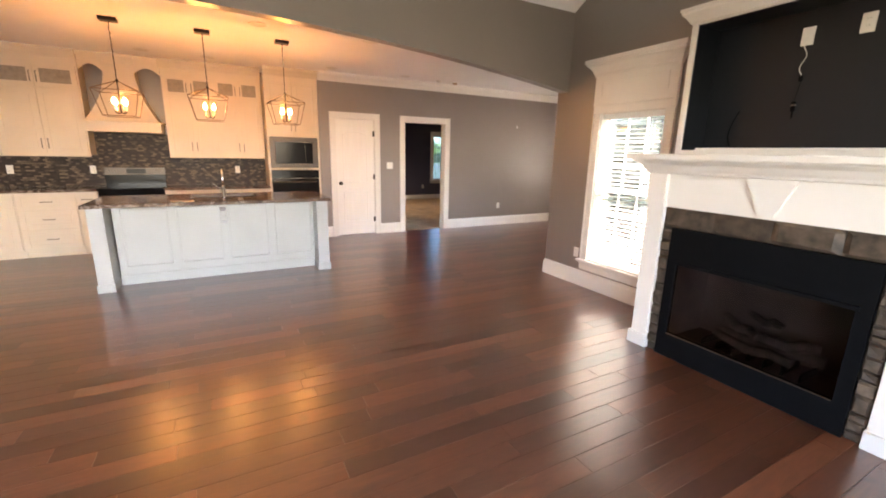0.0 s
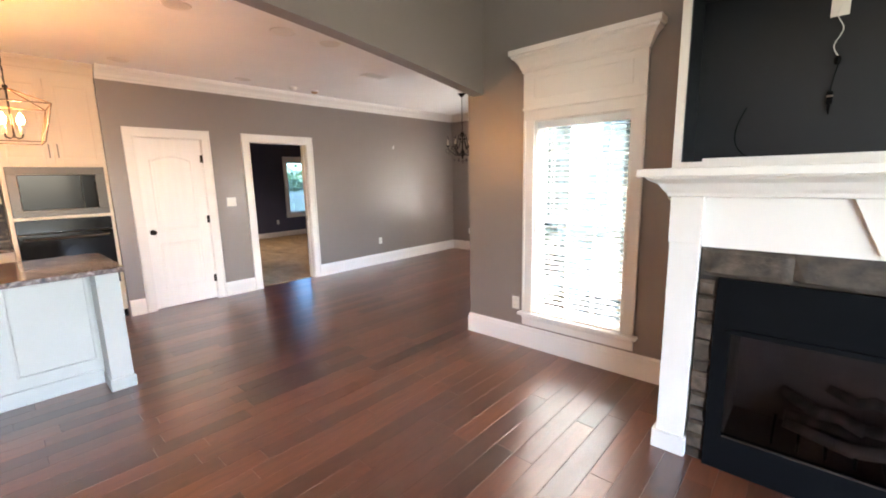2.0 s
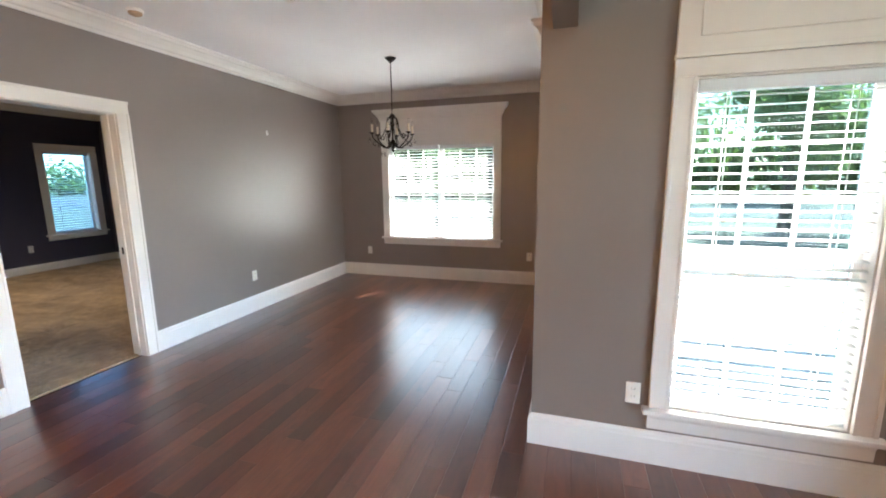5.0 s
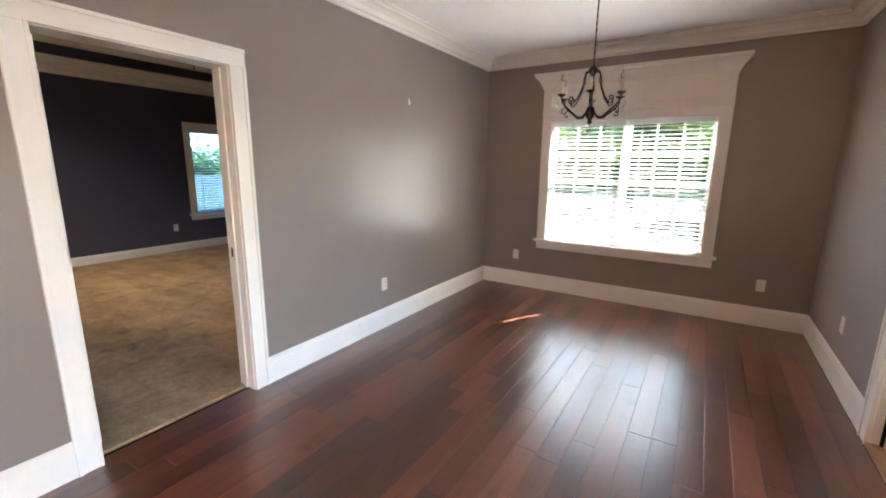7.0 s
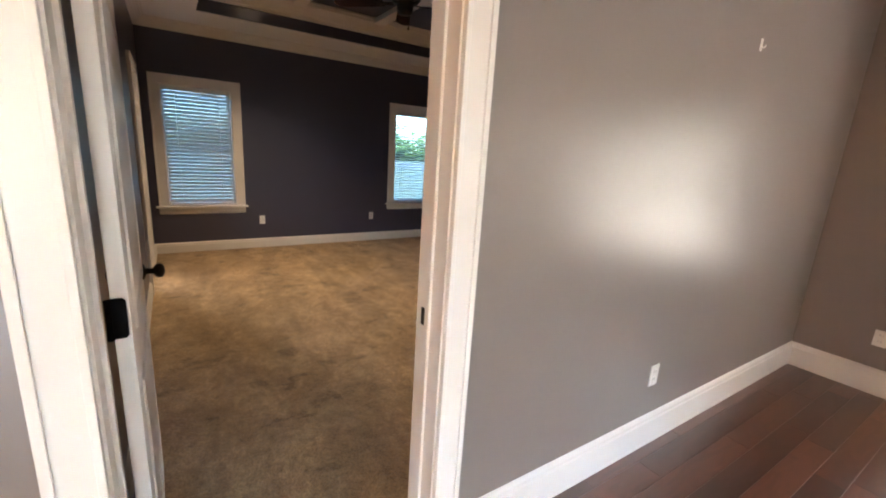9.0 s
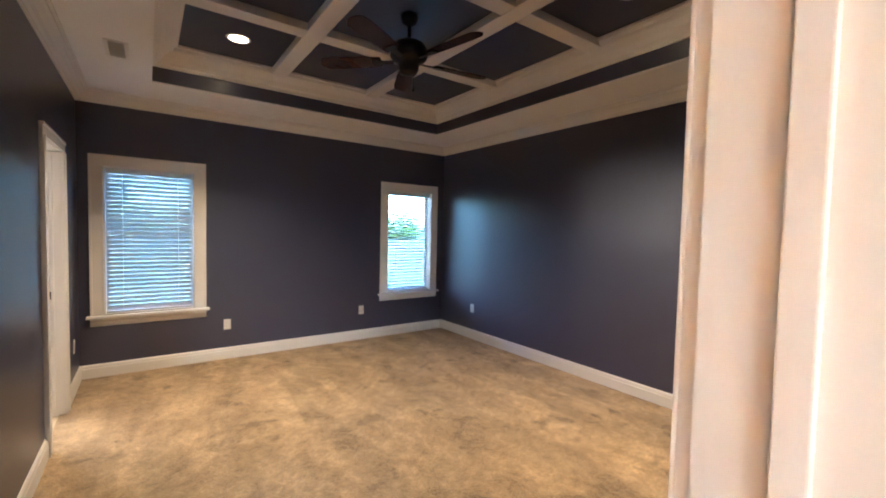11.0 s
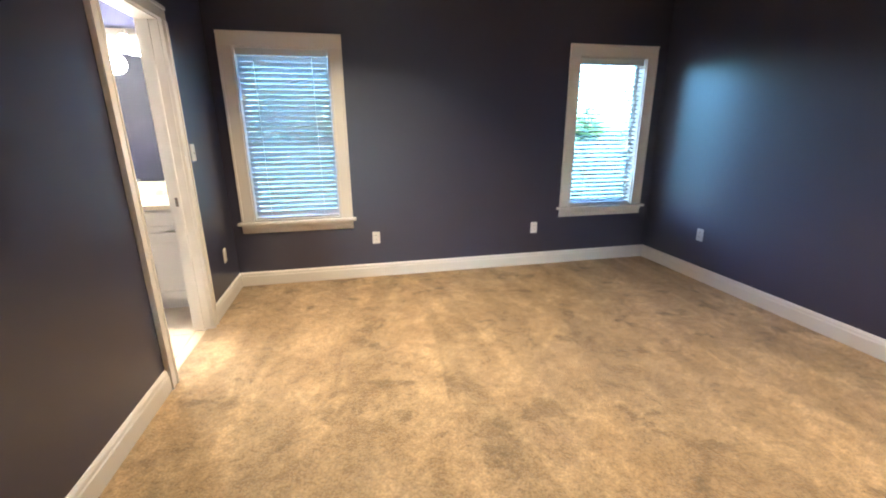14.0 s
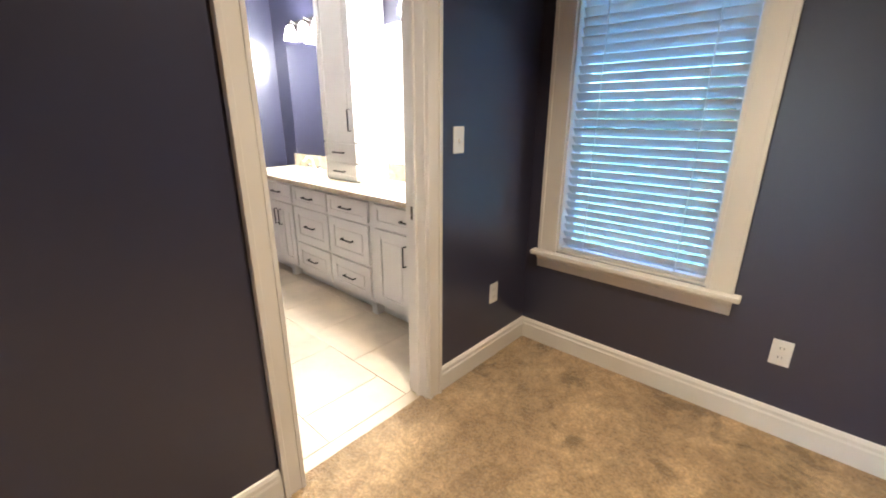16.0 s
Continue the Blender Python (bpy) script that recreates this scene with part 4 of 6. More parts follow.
def ring_plate(outer, inner, x0, x1):
    """A flat plate with a hole, between two depths."""
    bm = bmesh.new()
    v = [[bm.verts.new((x, y, z)) for y, z in ring] for x in (x0, x1) for ring in (outer, inner)]
    for i in range(4):
        j = (i + 1) % 4
        bm.faces.new((v[0][i], v[0][j], v[1][j], v[1][i]))
        bm.faces.new((v[2][i], v[2][j], v[3][j], v[3][i]))
        bm.faces.new((v[0][i], v[0][j], v[2][j], v[2][i]))
        bm.faces.new((v[1][i], v[1][j], v[3][j], v[3][i]))
    return bm


# rough stones of the surround
rnd = random.Random(4)


def rough_stone(y0, y1, z0, z1):
    bm = bmesh.new()
    t = 0.006 + rnd.random() * 0.02
    grid = []
    for j in range(4):
        row = []
        for i in range(4):
            edge = i in (0, 3) or j in (0, 3)
            row.append(bm.verts.new((3.379 - (0.002 if edge else t + rnd.uniform(-0.005, 0.005)), y0 + (y1 - y0) * (0, 0.12, 0.88, 1)[i] + rnd.uniform(-0.005, 0.005), z0 + (z1 - z0) * (0, 0.15, 0.85, 1)[j] + rnd.uniform(-0.004, 0.004))))
        grid.append(row)
    for j in range(3):
        for i in range(3):
            bm.faces.new((grid[j][i], grid[j][i + 1], grid[j + 1][i + 1], grid[j + 1][i]))
    part("stone", bm, STONE, fire)


for s in (1, -1):
    z = 0.0
    while z < 0.97:
        h = min(rnd.choice((0.045, 0.06, 0.08, 0.11)), 0.99 - z)
        a, b = sorted((C + s * 0.572, C + s * 0.653))
        rough_stone(a + 0.002, b - 0.002, z + 0.002, z + h - 0.002)
        z += h
for z, h in ((0.997, 0.142),):
    y = C - 0.653
    while y < C + 0.65:
        w = min(rnd.choice((0.13, 0.2, 0.27, 0.34)), C + 0.653 - y)
        if C + 0.653 - y - w < 0.12:
            w = C + 0.653 - y
        rough_stone(y + 0.002, y + w - 0.002, z + 0.002, z + h - 0.002)
        y += w
# firebox
part("front_plate", ring_plate([(C - 0.57, 0.0), (C + 0.57, 0.0), (C + 0.57, 0.995), (C - 0.57, 0.995)], [(C - 0.5, 0.19), (C + 0.5, 0.19), (C + 0.5, 0.73), (C - 0.5, 0.73)], 3.352, 3.385), BLACKMETAL, fire, "matte black metal front")
part("hood", boxes(((3.338, C - 0.515, 0.73), (3.354, C + 0.515, 0.755)), bevel=0.003), BLACKMETAL, fire)
part("trim_bar", boxes(((3.346, C - 0.495, 0.187), (3.354, C + 0.495, 0.194))), NICKEL, fire, "thin bare metal strip")
part("firebox", boxes(((3.80, C - 0.5, 0.15), (3.82, C + 0.5, 0.85)), ((3.385, C - 0.515, 0.15), (3.80, C - 0.5, 0.85)), ((3.385, C + 0.5, 0.15), (3.80, C + 0.515, 0.85)), ((3.385, C - 0.5, 0.85), (3.80, C + 0.5, 0.87)), ((3.385, C - 0.5, 0.13), (3.80, C + 0.5, 0.15))), FIREBRICK, fire)
part("glass_panel", boxes(((3.368, C - 0.499, 0.191), (3.371, C + 0.499, 0.729))), SMOKED, fire)
for y, z, x, ln, tw, r in ((C + 0.02, 0.235, 3.55, 0.5, 0.1, 0.034), (C - 0.03, 0.24, 3.68, 0.6, -0.12, 0.045), (C + 0.14, 0.33, 3.64, 0.3, 0.7, 0.034), (C - 0.15, 0.32, 3.63, 0.28, -0.6, 0.032), (C + 0.01, 0.41, 3.68, 0.22, 0.3, 0.028)):
    pts = [(x + tw * (k / 4 - 0.5) * ln, y + ln * (k / 4 - 0.5), z + 0.02 * math.sin(k * 2.1)) for k in range(5)]
    part("log", tube(bmesh.new(), pts, [r * 0.9, r, r * 1.05, r * 0.95, r * 0.8], 9), LOG, fire, "charred ceramic log", True)
part("grate", boxes(*[((3.5, C - 0.3 + 0.1 * k, 0.15), (3.74, C - 0.288 + 0.1 * k, 0.2)) for k in range(7)]), BLACKMETAL, fire)
bar = thing("mounting_bar", (3.81, 0.9, 1.56), "white painted strip lying on the niche sill", "strip")
part("strip", box(bmesh.new(), (3.79, 0.3, 1.56), (3.83, C + 0.76, 1.578), 0.003), TRIM, bar)


# ---- wall plates ----
def plate(name, m, u, v, label, kind="outlet", wide=1):
    ob = thing(name, m @ Vector((u, 0, v)), label, "wall plate", group="wall plates")
    hw = 0.036 + 0.023 * (wide - 1)
    part("cover", box(bmesh.new(), (u - hw, 0, v - 0.058), (u + hw, 0.006, v + 0.058), 0.0025, m), PLASTIC, ob)
    for k in range(wide):
        c = u + (k - (wide - 1) / 2) * 0.046
        if kind == "outlet":
            for dv in (-0.021, 0.021):
                r = part("receptacle", box(bmesh.new(), (c - 0.017, 0.005, v + dv - 0.014), (c + 0.017, 0.0085, v + dv + 0.014), 0.002, m), PLASTIC, ob)
                part("slots", boxes(((c - 0.008, 0.0083, v + dv - 0.002), (c - 0.006, 0.009, v + dv + 0.007)), ((c + 0.006, 0.0083, v + dv - 0.002), (c + 0.008, 0.009, v + dv + 0.007)), m=m), SLOT, r)
        elif kind == "switch":
            part("toggle", boxes(((c - 0.005, 0.005, v - 0.011), (c + 0.005, 0.017, v + 0.004)), bevel=0.0015, m=m), PLASTIC, ob)
    return ob


plate("light_switch", ON_NORTH, 3.215, 1.25, "white double light switch on the gray wall", "switch", 2)
plate("outlet", ON_NORTH, 5.69, 0.415, "white outlet low on the gray wall")
plate("outlet", ON_EAST, 6.573, 0.40, "white outlet low on the dining window wall")
plate("outlet", ON_EAST, 4.089, 0.40, "white outlet low on the dining window wall", "outlet", 1)
plate("outlet", ON_LIVING, 3.19, 0.385, "white outlet beside the tall window")
plate("light_switch", ON_SOUTH, 4.42, 1.21, "white triple light switch beside the outer door", "switch", 3)
plate("light_switch", ON_SOUTH, 4.74, 1.25, "white light switch beside the outer door casing", "switch", 1)
plate("outlet", ON_SOUTH, 4.66, 0.40, "white outlet beside the outer door")
plate("outlet", ON_SOUTH, 6.7, 0.42, "white outlet near the dining corner")
plate("outlet", BED_NORTH, 4.691, 0.395, "white outlet on the navy wall under the window")
plate("outlet", BED_NORTH, 6.318, 0.405, "white outlet on the navy wall between windows")
plate("outlet", BED_EAST, 11.417, 0.43, "white outlet low on the navy wall")
plate("cable_plate", BED_EAST, 8.276, 0.42, "blank white plate low on the navy wall", "blank")
plate("light_switch", BED_WEST, 11.508, 1.25, "white light switch beside the bathroom doorway", "switch", 1)
plate("outlet", BED_WEST, 11.832, 0.405, "white outlet low beside the bathroom doorway")
plate("outlet", BED_WEST, 9.45, 0.45, "white outlet low on the navy side wall")
plate("outlet", BED_WEST, 8.93, 1.90, "white outlet high on the navy side wall")
plate("cable_plate", BED_WEST, 9.32, 1.885, "blank white cable plate high on the navy side wall", "blank")
ON_NICHE = wall_frame((4.05, 0, 0), (0, 1, 0), (-1, 0, 0))
plate("cable_plate", ON_NICHE, 1.272, 2.32, "white media plate inside the black niche", "blank")
plate("outlet", ON_NICHE, 0.97, 2.335, "white outlet inside the black niche")
cable = thing("hanging_cable", (4.03, 1.27, 1.7), "pale cable with a black connector hanging in the niche", "cable")
pts = [(4.03, 1.265 + 0.015 * math.sin(k * 0.9), 2.31 - 0.022 * k) for k in range(12)]
part("cord", tube(bmesh.new(), rounded(pts), 0.0027, 6), CORD, cable)
end = pts[-1]
part("connector", lathe(bmesh.new(), [(0.006, 0.0), (0.013, -0.006), (0.013, -0.035), (0.006, -0.042)], end, 8), BLACKMETAL, cable)
pts = [(4.03, end[1] - 0.004, end[2] - 0.04), (4.03, end[1] + 0.004, end[2] - 0.09), (4.03, end[1] + 0.01, end[2] - 0.14), (4.03, end[1] + 0.012, end[2] - 0.17)]
part("black_cord", tube(bmesh.new(), rounded(pts), 0.0022, 6), BLACKMETAL, cable)
part("plug", box(bmesh.new(), (4.02, end[1] + 0.0, end[2] - 0.235), (4.042, end[1] + 0.024, end[2] - 0.17), 0.005), BLACKMETAL, cable, "black plug")
part("plug_collar", box(bmesh.new(), (4.019, end[1] - 0.001, end[2] - 0.2), (4.043, end[1] + 0.025, end[2] - 0.188), 0.003), NICKEL, cable)
part("plug_tail", tube(bmesh.new(), [(4.03, end[1] + 0.012, end[2] - 0.235), (4.03, end[1] + 0.012, end[2] - 0.262), (4.026, end[1] + 0.01, end[2] - 0.285)], [0.007, 0.006, 0.003], 6), BLACKMETAL, cable)
loose = thing("loose_cable", (3.94, 1.55, 1.565), "thin black cable looping out of the niche", "cable")
pts = [(4.04, 1.62, 1.86), (4.03, 1.66, 1.76), (4.0, 1.66, 1.66), (3.95, 1.6, 1.585), (3.88, 1.53, 1.567), (3.84, 1.44, 1.57), (3.82, 1.38, 1.585)]
part("cord", tube(bmesh.new(), rounded(pts), 0.003, 6), BLACKMETAL, loose)


nail = thing("wall_hook", (6.085, 7.03, 2.05), "small clear plastic hook on the gray wall", "hook")
part("pad", box(bmesh.new(), (6.075, 7.026, 2.03), (6.095, 7.03, 2.085), 0.0015), PLASTIC, nail)
part("prong", tube(bmesh.new(), rounded([(6.085, 7.026, 2.05), (6.085, 7.014, 2.04), (6.085, 7.008, 2.052)]), 0.003, 6), PLASTIC, nail)
cup = thing("cup_hook", (3.39, 1.81, 1.385), "small white cup hook on the mantel side", "hook")
part("prong", tube(bmesh.new(), rounded([(3.39, 1.807, 1.372), (3.39, 1.83, 1.368), (3.39, 1.838, 1.382), (3.39, 1.834, 1.396)]), 0.003, 6), TRIM, cup)


# ---- ceiling fittings ----
def downlight(x, y, z, lit, label, group):
    ob = thing("recessed_light", (x, y, z), label, "ceiling light", group=group)
    part("trim_ring", lathe(bmesh.new(), [(0.073, 0.0), (0.077, -0.006), (0.09, -0.004), (0.094, 0.0)], (x, y, z), 24), TRIM, ob, smooth=True)
    part("lens", lathe(bmesh.new(), [(0.072, -0.0005), (0.0, -0.002)], (x, y, z), 20), DOWNLIGHT if lit else LENS_OFF, ob)
    return ob


for x, y in ((2.12, 4.74), (3.36, 4.74), (3.345, 6.60), (2.12, 6.60), (0.917, 4.72), (0.435, 6.82), (-0.33, 6.80)):
    downlight(x, y, 2.74, False, "unlit white recessed light in the white ceiling", "kitchen recessed lights")
for x, y in ((4.59, 10.85), (6.49, 8.53)):
    downlight(x, y, 3.05, True, "lit warm recessed light in a navy coffer", "bedroom recessed lights")
    lamp = new("downlight_lamp", bpy.data.lights.new("downlight_lamp", "AREA"))
    lamp.data.shape, lamp.data.size, lamp.data.energy, lamp.data.color = "DISK", 0.12, BED_WATTS, (1.0, 0.78, 0.5)
    lamp.data.spread = radians(100)
    lamp.matrix_basis = pose(x, y, 3.042)

speaker = thing("ceiling_speaker", (2.899, 4.724, 2.74), "round white ceiling speaker grille", "speaker")
part("grille", lathe(bmesh.new(), [(0.0, -0.004), (0.09, -0.005), (0.092, -0.002)], (2.899, 4.724, 2.74), 28), PLASTIC, speaker)
part("rim", lathe(bmesh.new(), [(0.093, 0.0), (0.094, -0.007), (0.104, -0.006), (0.108, 0.0)], (2.899, 4.724, 2.74), 28), PLASTIC, speaker)
for x, y, lab, mt in ((4.007, 6.632, "white smoke detector on the ceiling", PLASTIC), (4.33, 6.639, "small brass sensor on the ceiling", OAK)):
    det = thing("smoke_detector", (x, y, 2.74), lab, "smoke detector")
    part("base", lathe(bmesh.new(), [(0.055, 0.0), (0.055, -0.012), (0.05, -0.018)], (x, y, 2.74), 20), PLASTIC, det)
    part("dome", lathe(bmesh.new(), [(0.046, -0.018), (0.042, -0.032), (0.02, -0.042), (0.0, -0.043)], (x, y, 2.74), 20), mt, det)


def vent(name, x, y, z, w, h, n, label):
    ob = thing(name, (x, y, z), label, "air vent")
    part("frame", boxes(((x - w, y - h, z - 0.008), (x - w + 0.025, y + h, z)), ((x + w - 0.025, y - h, z - 0.008), (x + w, y + h, z)), ((x - w + 0.025, y - h, z - 0.008), (x + w - 0.025, y - h + 0.025, z)), ((x - w + 0.025, y + h - 0.025, z - 0.008), (x + w - 0.025, y + h, z)), bevel=0.002), PLASTIC, ob)
    part("backing", boxes(((x - w + 0.025, y - h + 0.025, z - 0.003), (x + w - 0.025, y + h - 0.025, z - 0.0005))), SLOT, ob)
    for k in range(n):
        yy = y - h + 0.03 + (2 * h - 0.06) * (k + 0.5) / n
        part("slat", boxes(((x - w + 0.025, yy - 0.006, z - 0.009), (x + w - 0.025, yy + 0.004, z - 0.004))), PLASTIC, ob)


vent("ceiling_vent", 4.417, 5.415, 2.74, 0.16, 0.085, 5, "white louvred air vent in the dining ceiling")
vent("ceiling_vent", 3.80, 10.81, 2.74, 0.07, 0.17, 8, "white louvred air vent in the bedroom ceiling")


def pendant(x, y):
    ob = thing("pendant_light", (x, y, 2.74), "lit lantern pendant with a dark cage over the island", "pendant light", group="island pendants")
    part("canopy", box(bmesh.new(), (x - 0.075, y - 0.055, 2.705), (x + 0.075, y + 0.055, 2.74), 0.006), BRONZE, ob)
    part("chain", tube(bmesh.new(), [(x + 0.002 * math.sin(k * 2), y, 2.705 - 0.0277 * k) for k in range(21)], [0.006, 0.0035] * 10 + [0.006], 6), BRONZE, ob)
    top, shoulder, foot = 2.15, 2.045, 1.80
    a, b = 0.192, 0.137
    up = [(x + sx * a, y + sy * a, shoulder) for sx, sy in ((1, 1), (-1, 1), (-1, -1), (1, -1))]
    dn = [(x + sx * b, y + sy * b, foot) for sx, sy in ((1, 1), (-1, 1), (-1, -1), (1, -1))]
    for i in range(4):
        for ends in ((up[i], up[(i + 1) % 4]), (dn[i], dn[(i + 1) % 4]), (up[i], dn[i]), (up[i], (x, y, top))):
            part("cage_bar", tube(bmesh.new(), ends, 0.0042, 6), CAGE, ob)
    part("stem", lathe(bmesh.new(), [(0.012, 0.0), (0.006, 0.02), (0.006, 0.3), (0.014, 0.315), (0.014, 0.335)], (x, y, 1.83), 10), BRONZE, ob)
    for i in range(4):
        c, s = math.cos(math.pi / 4 + i * math.pi / 2), math.sin(math.pi / 4 + i * math.pi / 2)
        arm = part("arm", tube(bmesh.new(), [(x, y, 1.84), (x + 0.03 * c, y + 0.03 * s, 1.825), (x + 0.055 * c, y + 0.055 * s, 1.835), (x + 0.06 * c, y + 0.06 * s, 1.855)], 0.004, 6), BRONZE, ob)
        part("candle_sleeve", lathe(bmesh.new(), [(0.011, 0.0), (0.011, 0.06)], (x + 0.06 * c, y + 0.06 * s, 1.855), 10), CANDLE, arm)
        part("bulb", lathe(bmesh.new(), [(0.008, 0.0), (0.018, 0.02), (0.017, 0.038), (0.007, 0.062), (0.001, 0.072)], (x + 0.06 * c, y + 0.06 * s, 1.915), 10), BULB, arm, "lit candle bulb", True)
    lamp = new("pendant_lamp", bpy.data.lights.new("pendant_lamp", "POINT"))
    lamp.data.energy, lamp.data.color, lamp.data.shadow_soft_size = PENDANT_WATTS, (1.0, 0.4, 0.1), 0.06
    lamp.location = (x, y, 1.99)


for x in (-0.408, 0.402, 1.217):
    pendant(x, 5.28)

# chandelier
X, Y = 6.05, 5.39
ch = thing("chandelier", (X, Y, 2.74), "dark wrought iron chandelier with scroll arms and crystal drops", "chandelier")
part("canopy", lathe(bmesh.new(), [(0.0, -0.05), (0.012, -0.048), (0.03, -0.035), (0.055, -0.012), (0.058, -0.003), (0.05, 0)], (X, Y, 2.74), 20), BRONZE, ch, smooth=True)
part("chain", tube(bmesh.new(), [(X + 0.003 * math.sin(k * 1.7), Y, 2.69 - 0.0232 * k) for k in range(23)], [0.0065, 0.0035] * 11 + [0.006], 6), BRONZE, ch)
part("column", lathe(bmesh.new(), [(0.004, 0.385), (0.02, 0.375), (0.034, 0.355), (0.03, 0.335), (0.012, 0.32), (0.011, 0.25), (0.02, 0.235), (0.011, 0.22), (0.01, 0.12), (0.026, 0.1), (0.036, 0.07), (0.03, 0.04), (0.012, 0.02), (0.018, 0.0), (0.004, -0.015)], (X, Y, 1.80), 14), BRONZE, ch, smooth=True)
for i in range(6):
    c, s = math.cos(i * math.pi / 3 + 0.2), math.sin(i * math.pi / 3 + 0.2)

    def at(r, z):
        return (X + r * c, Y + r * s, z + 0.1)
    arm = part("arm", tube(bmesh.new(), [at(0.03, 1.77), at(0.06, 1.735), at(0.1, 1.735), at(0.145, 1.77), at(0.185, 1.80), at(0.215, 1.83), at(0.222, 1.87)], [0.007, 0.008, 0.008, 0.007, 0.007, 0.006, 0.006], 7), BRONZE, ch, smooth=True)
    part("bow", tube(bmesh.new(), [at(0.02, 2.045), at(0.05, 2.04), at(0.062, 2.0), at(0.07, 1.94), at(0.10, 1.87), at(0.14, 1.82), at(0.165, 1.83), at(0.165, 1.865), at(0.145, 1.872), at(0.137, 1.855)], 0.0055, 6), BRONZE, arm, smooth=True)
    part("scroll", tube(bmesh.new(), [at(0.185, 1.80), at(0.21, 1.785), at(0.215, 1.76), at(0.195, 1.75), at(0.185, 1.765)], 0.0045, 6), BRONZE, arm, smooth=True)
    part("drip_pan", lathe(bmesh.new(), [(0.006, 0.0), (0.026, 0.012), (0.03, 0.02), (0.012, 0.022)], at(0.222, 1.865), 12), BRONZE, arm)
    part("candle_sleeve", lathe(bmesh.new(), [(0.011, 0.0), (0.0115, 0.08), (0.006, 0.082)], at(0.222, 1.885), 10), CANDLE, arm, "ivory candle sleeve")
    part("bulb", lathe(bmesh.new(), [(0.006, 0.0), (0.013, 0.018), (0.011, 0.035), (0.001, 0.06)], at(0.222, 1.967), 8), CRYSTAL, arm)
    for r, z in ((0.25, 1.80), (0.12, 1.66), (0.06, 1.98)):
        part("crystal_drop", lathe(bmesh.new(), [(0.001, 0.035), (0.008, 0.02), (0.013, 0.0), (0.008, -0.014), (0.001, -0.02)], at(r, z), 6), CRYSTAL, arm, "clear crystal drop")
part("finial_crystal", lathe(bmesh.new(), [(0.001, 0.05), (0.016, 0.02), (0.02, 0.0), (0.01, -0.02), (0.001, -0.026)], (X, Y, 1.735), 8), CRYSTAL, ch)

# ceiling fan
FX, FY = 5.52, 9.66
fan = thing("ceiling_fan", (FX, FY, 3.05), "dark bronze ceiling fan with five walnut blades", "ceiling fan")
part("canopy", lathe(bmesh.new(), [(0.02, -0.075), (0.05, -0.06), (0.065, -0.02), (0.065, 0.0)], (FX, FY, 3.05), 20), BRONZE, fan, smooth=True)
part("downrod", lathe(bmesh.new(), [(0.0125, -0.2), (0.0125, -0.07)], (FX, FY, 3.05), 12), BRONZE, fan)
part("motor_housing", lathe(bmesh.new(), [(0.02, 0.0), (0.06, -0.005), (0.115, -0.035), (0.135, -0.07), (0.135, -0.12), (0.11, -0.15), (0.075, -0.165), (0.07, -0.215), (0.055, -0.24), (0.0, -0.245)], (FX, FY, 2.875), 28), BRONZE, fan, smooth=True)
part("pull_chain", tube(bmesh.new(), [(FX + 0.03, FY - 0.02, 2.635 - 0.02 * k) for k in range(6)], [0.003, 0.002] * 3, 6), BRONZE, fan)
part("pull_knob", lathe(bmesh.new(), [(0.003, 0.03), (0.009, 0.015), (0.009, 0.005), (0.003, 0.0)], (FX + 0.03, FY - 0.02, 2.51), 8), BRONZE, fan)
for i in range(5):
    turn = Matrix.Translation((FX, FY, 2.73)) @ Matrix.Rotation(radians(-7 + 72 * i), 4, "Z") @ Matrix.Rotation(radians(12), 4, "X")
    bm = bmesh.new()
    outline = [(0.2, -0.052), (0.34, -0.064), (0.56, -0.07), (0.63, -0.062), (0.66, -0.03), (0.665, 0.0), (0.66, 0.03), (0.63, 0.062), (0.56, 0.07), (0.34, 0.064), (0.2, 0.052)]
    lo = [bm.verts.new(turn @ Vector((a, b, -0.003))) for a, b in outline]
    hi = [bm.verts.new(turn @ Vector((a, b, 0.003))) for a, b in outline]
    for k in range(len(outline)):
        bm.faces.new((lo[k], lo[(k + 1) % len(lo)], hi[(k + 1) % len(lo)], hi[k]))
    bm.faces.new(lo[::-1])
    bm.faces.new(hi)
    blade = part("blade", bm, BLADE, fan)
    part("blade_iron", boxes(((0.11, -0.02, -0.011), (0.23, 0.02, -0.004)), ((0.22, -0.04, -0.011), (0.27, 0.04, -0.004)), bevel=0.003, m=turn), BRONZE, blade)


# ---- kitchen ----
def pull(parent, x, y, z, length, upright, mat=NICKEL):
    """A bar pull standing off a front that faces -y."""
    h = length / 2
    ends = [(x, y, z - h), (x, y, z + h)] if upright else [(x - h, y, z), (x + h, y, z)]
    mids = [(a, y - 0.026, c) for a, _, c in ends]
    bm = tube(bmesh.new(), [ends[0], mids[0], mids[1], ends[1]], 0.0055, 6)
    part("handle", bm, mat, parent, "satin nickel bar pull" if mat is NICKEL else "dark bronze bar pull")


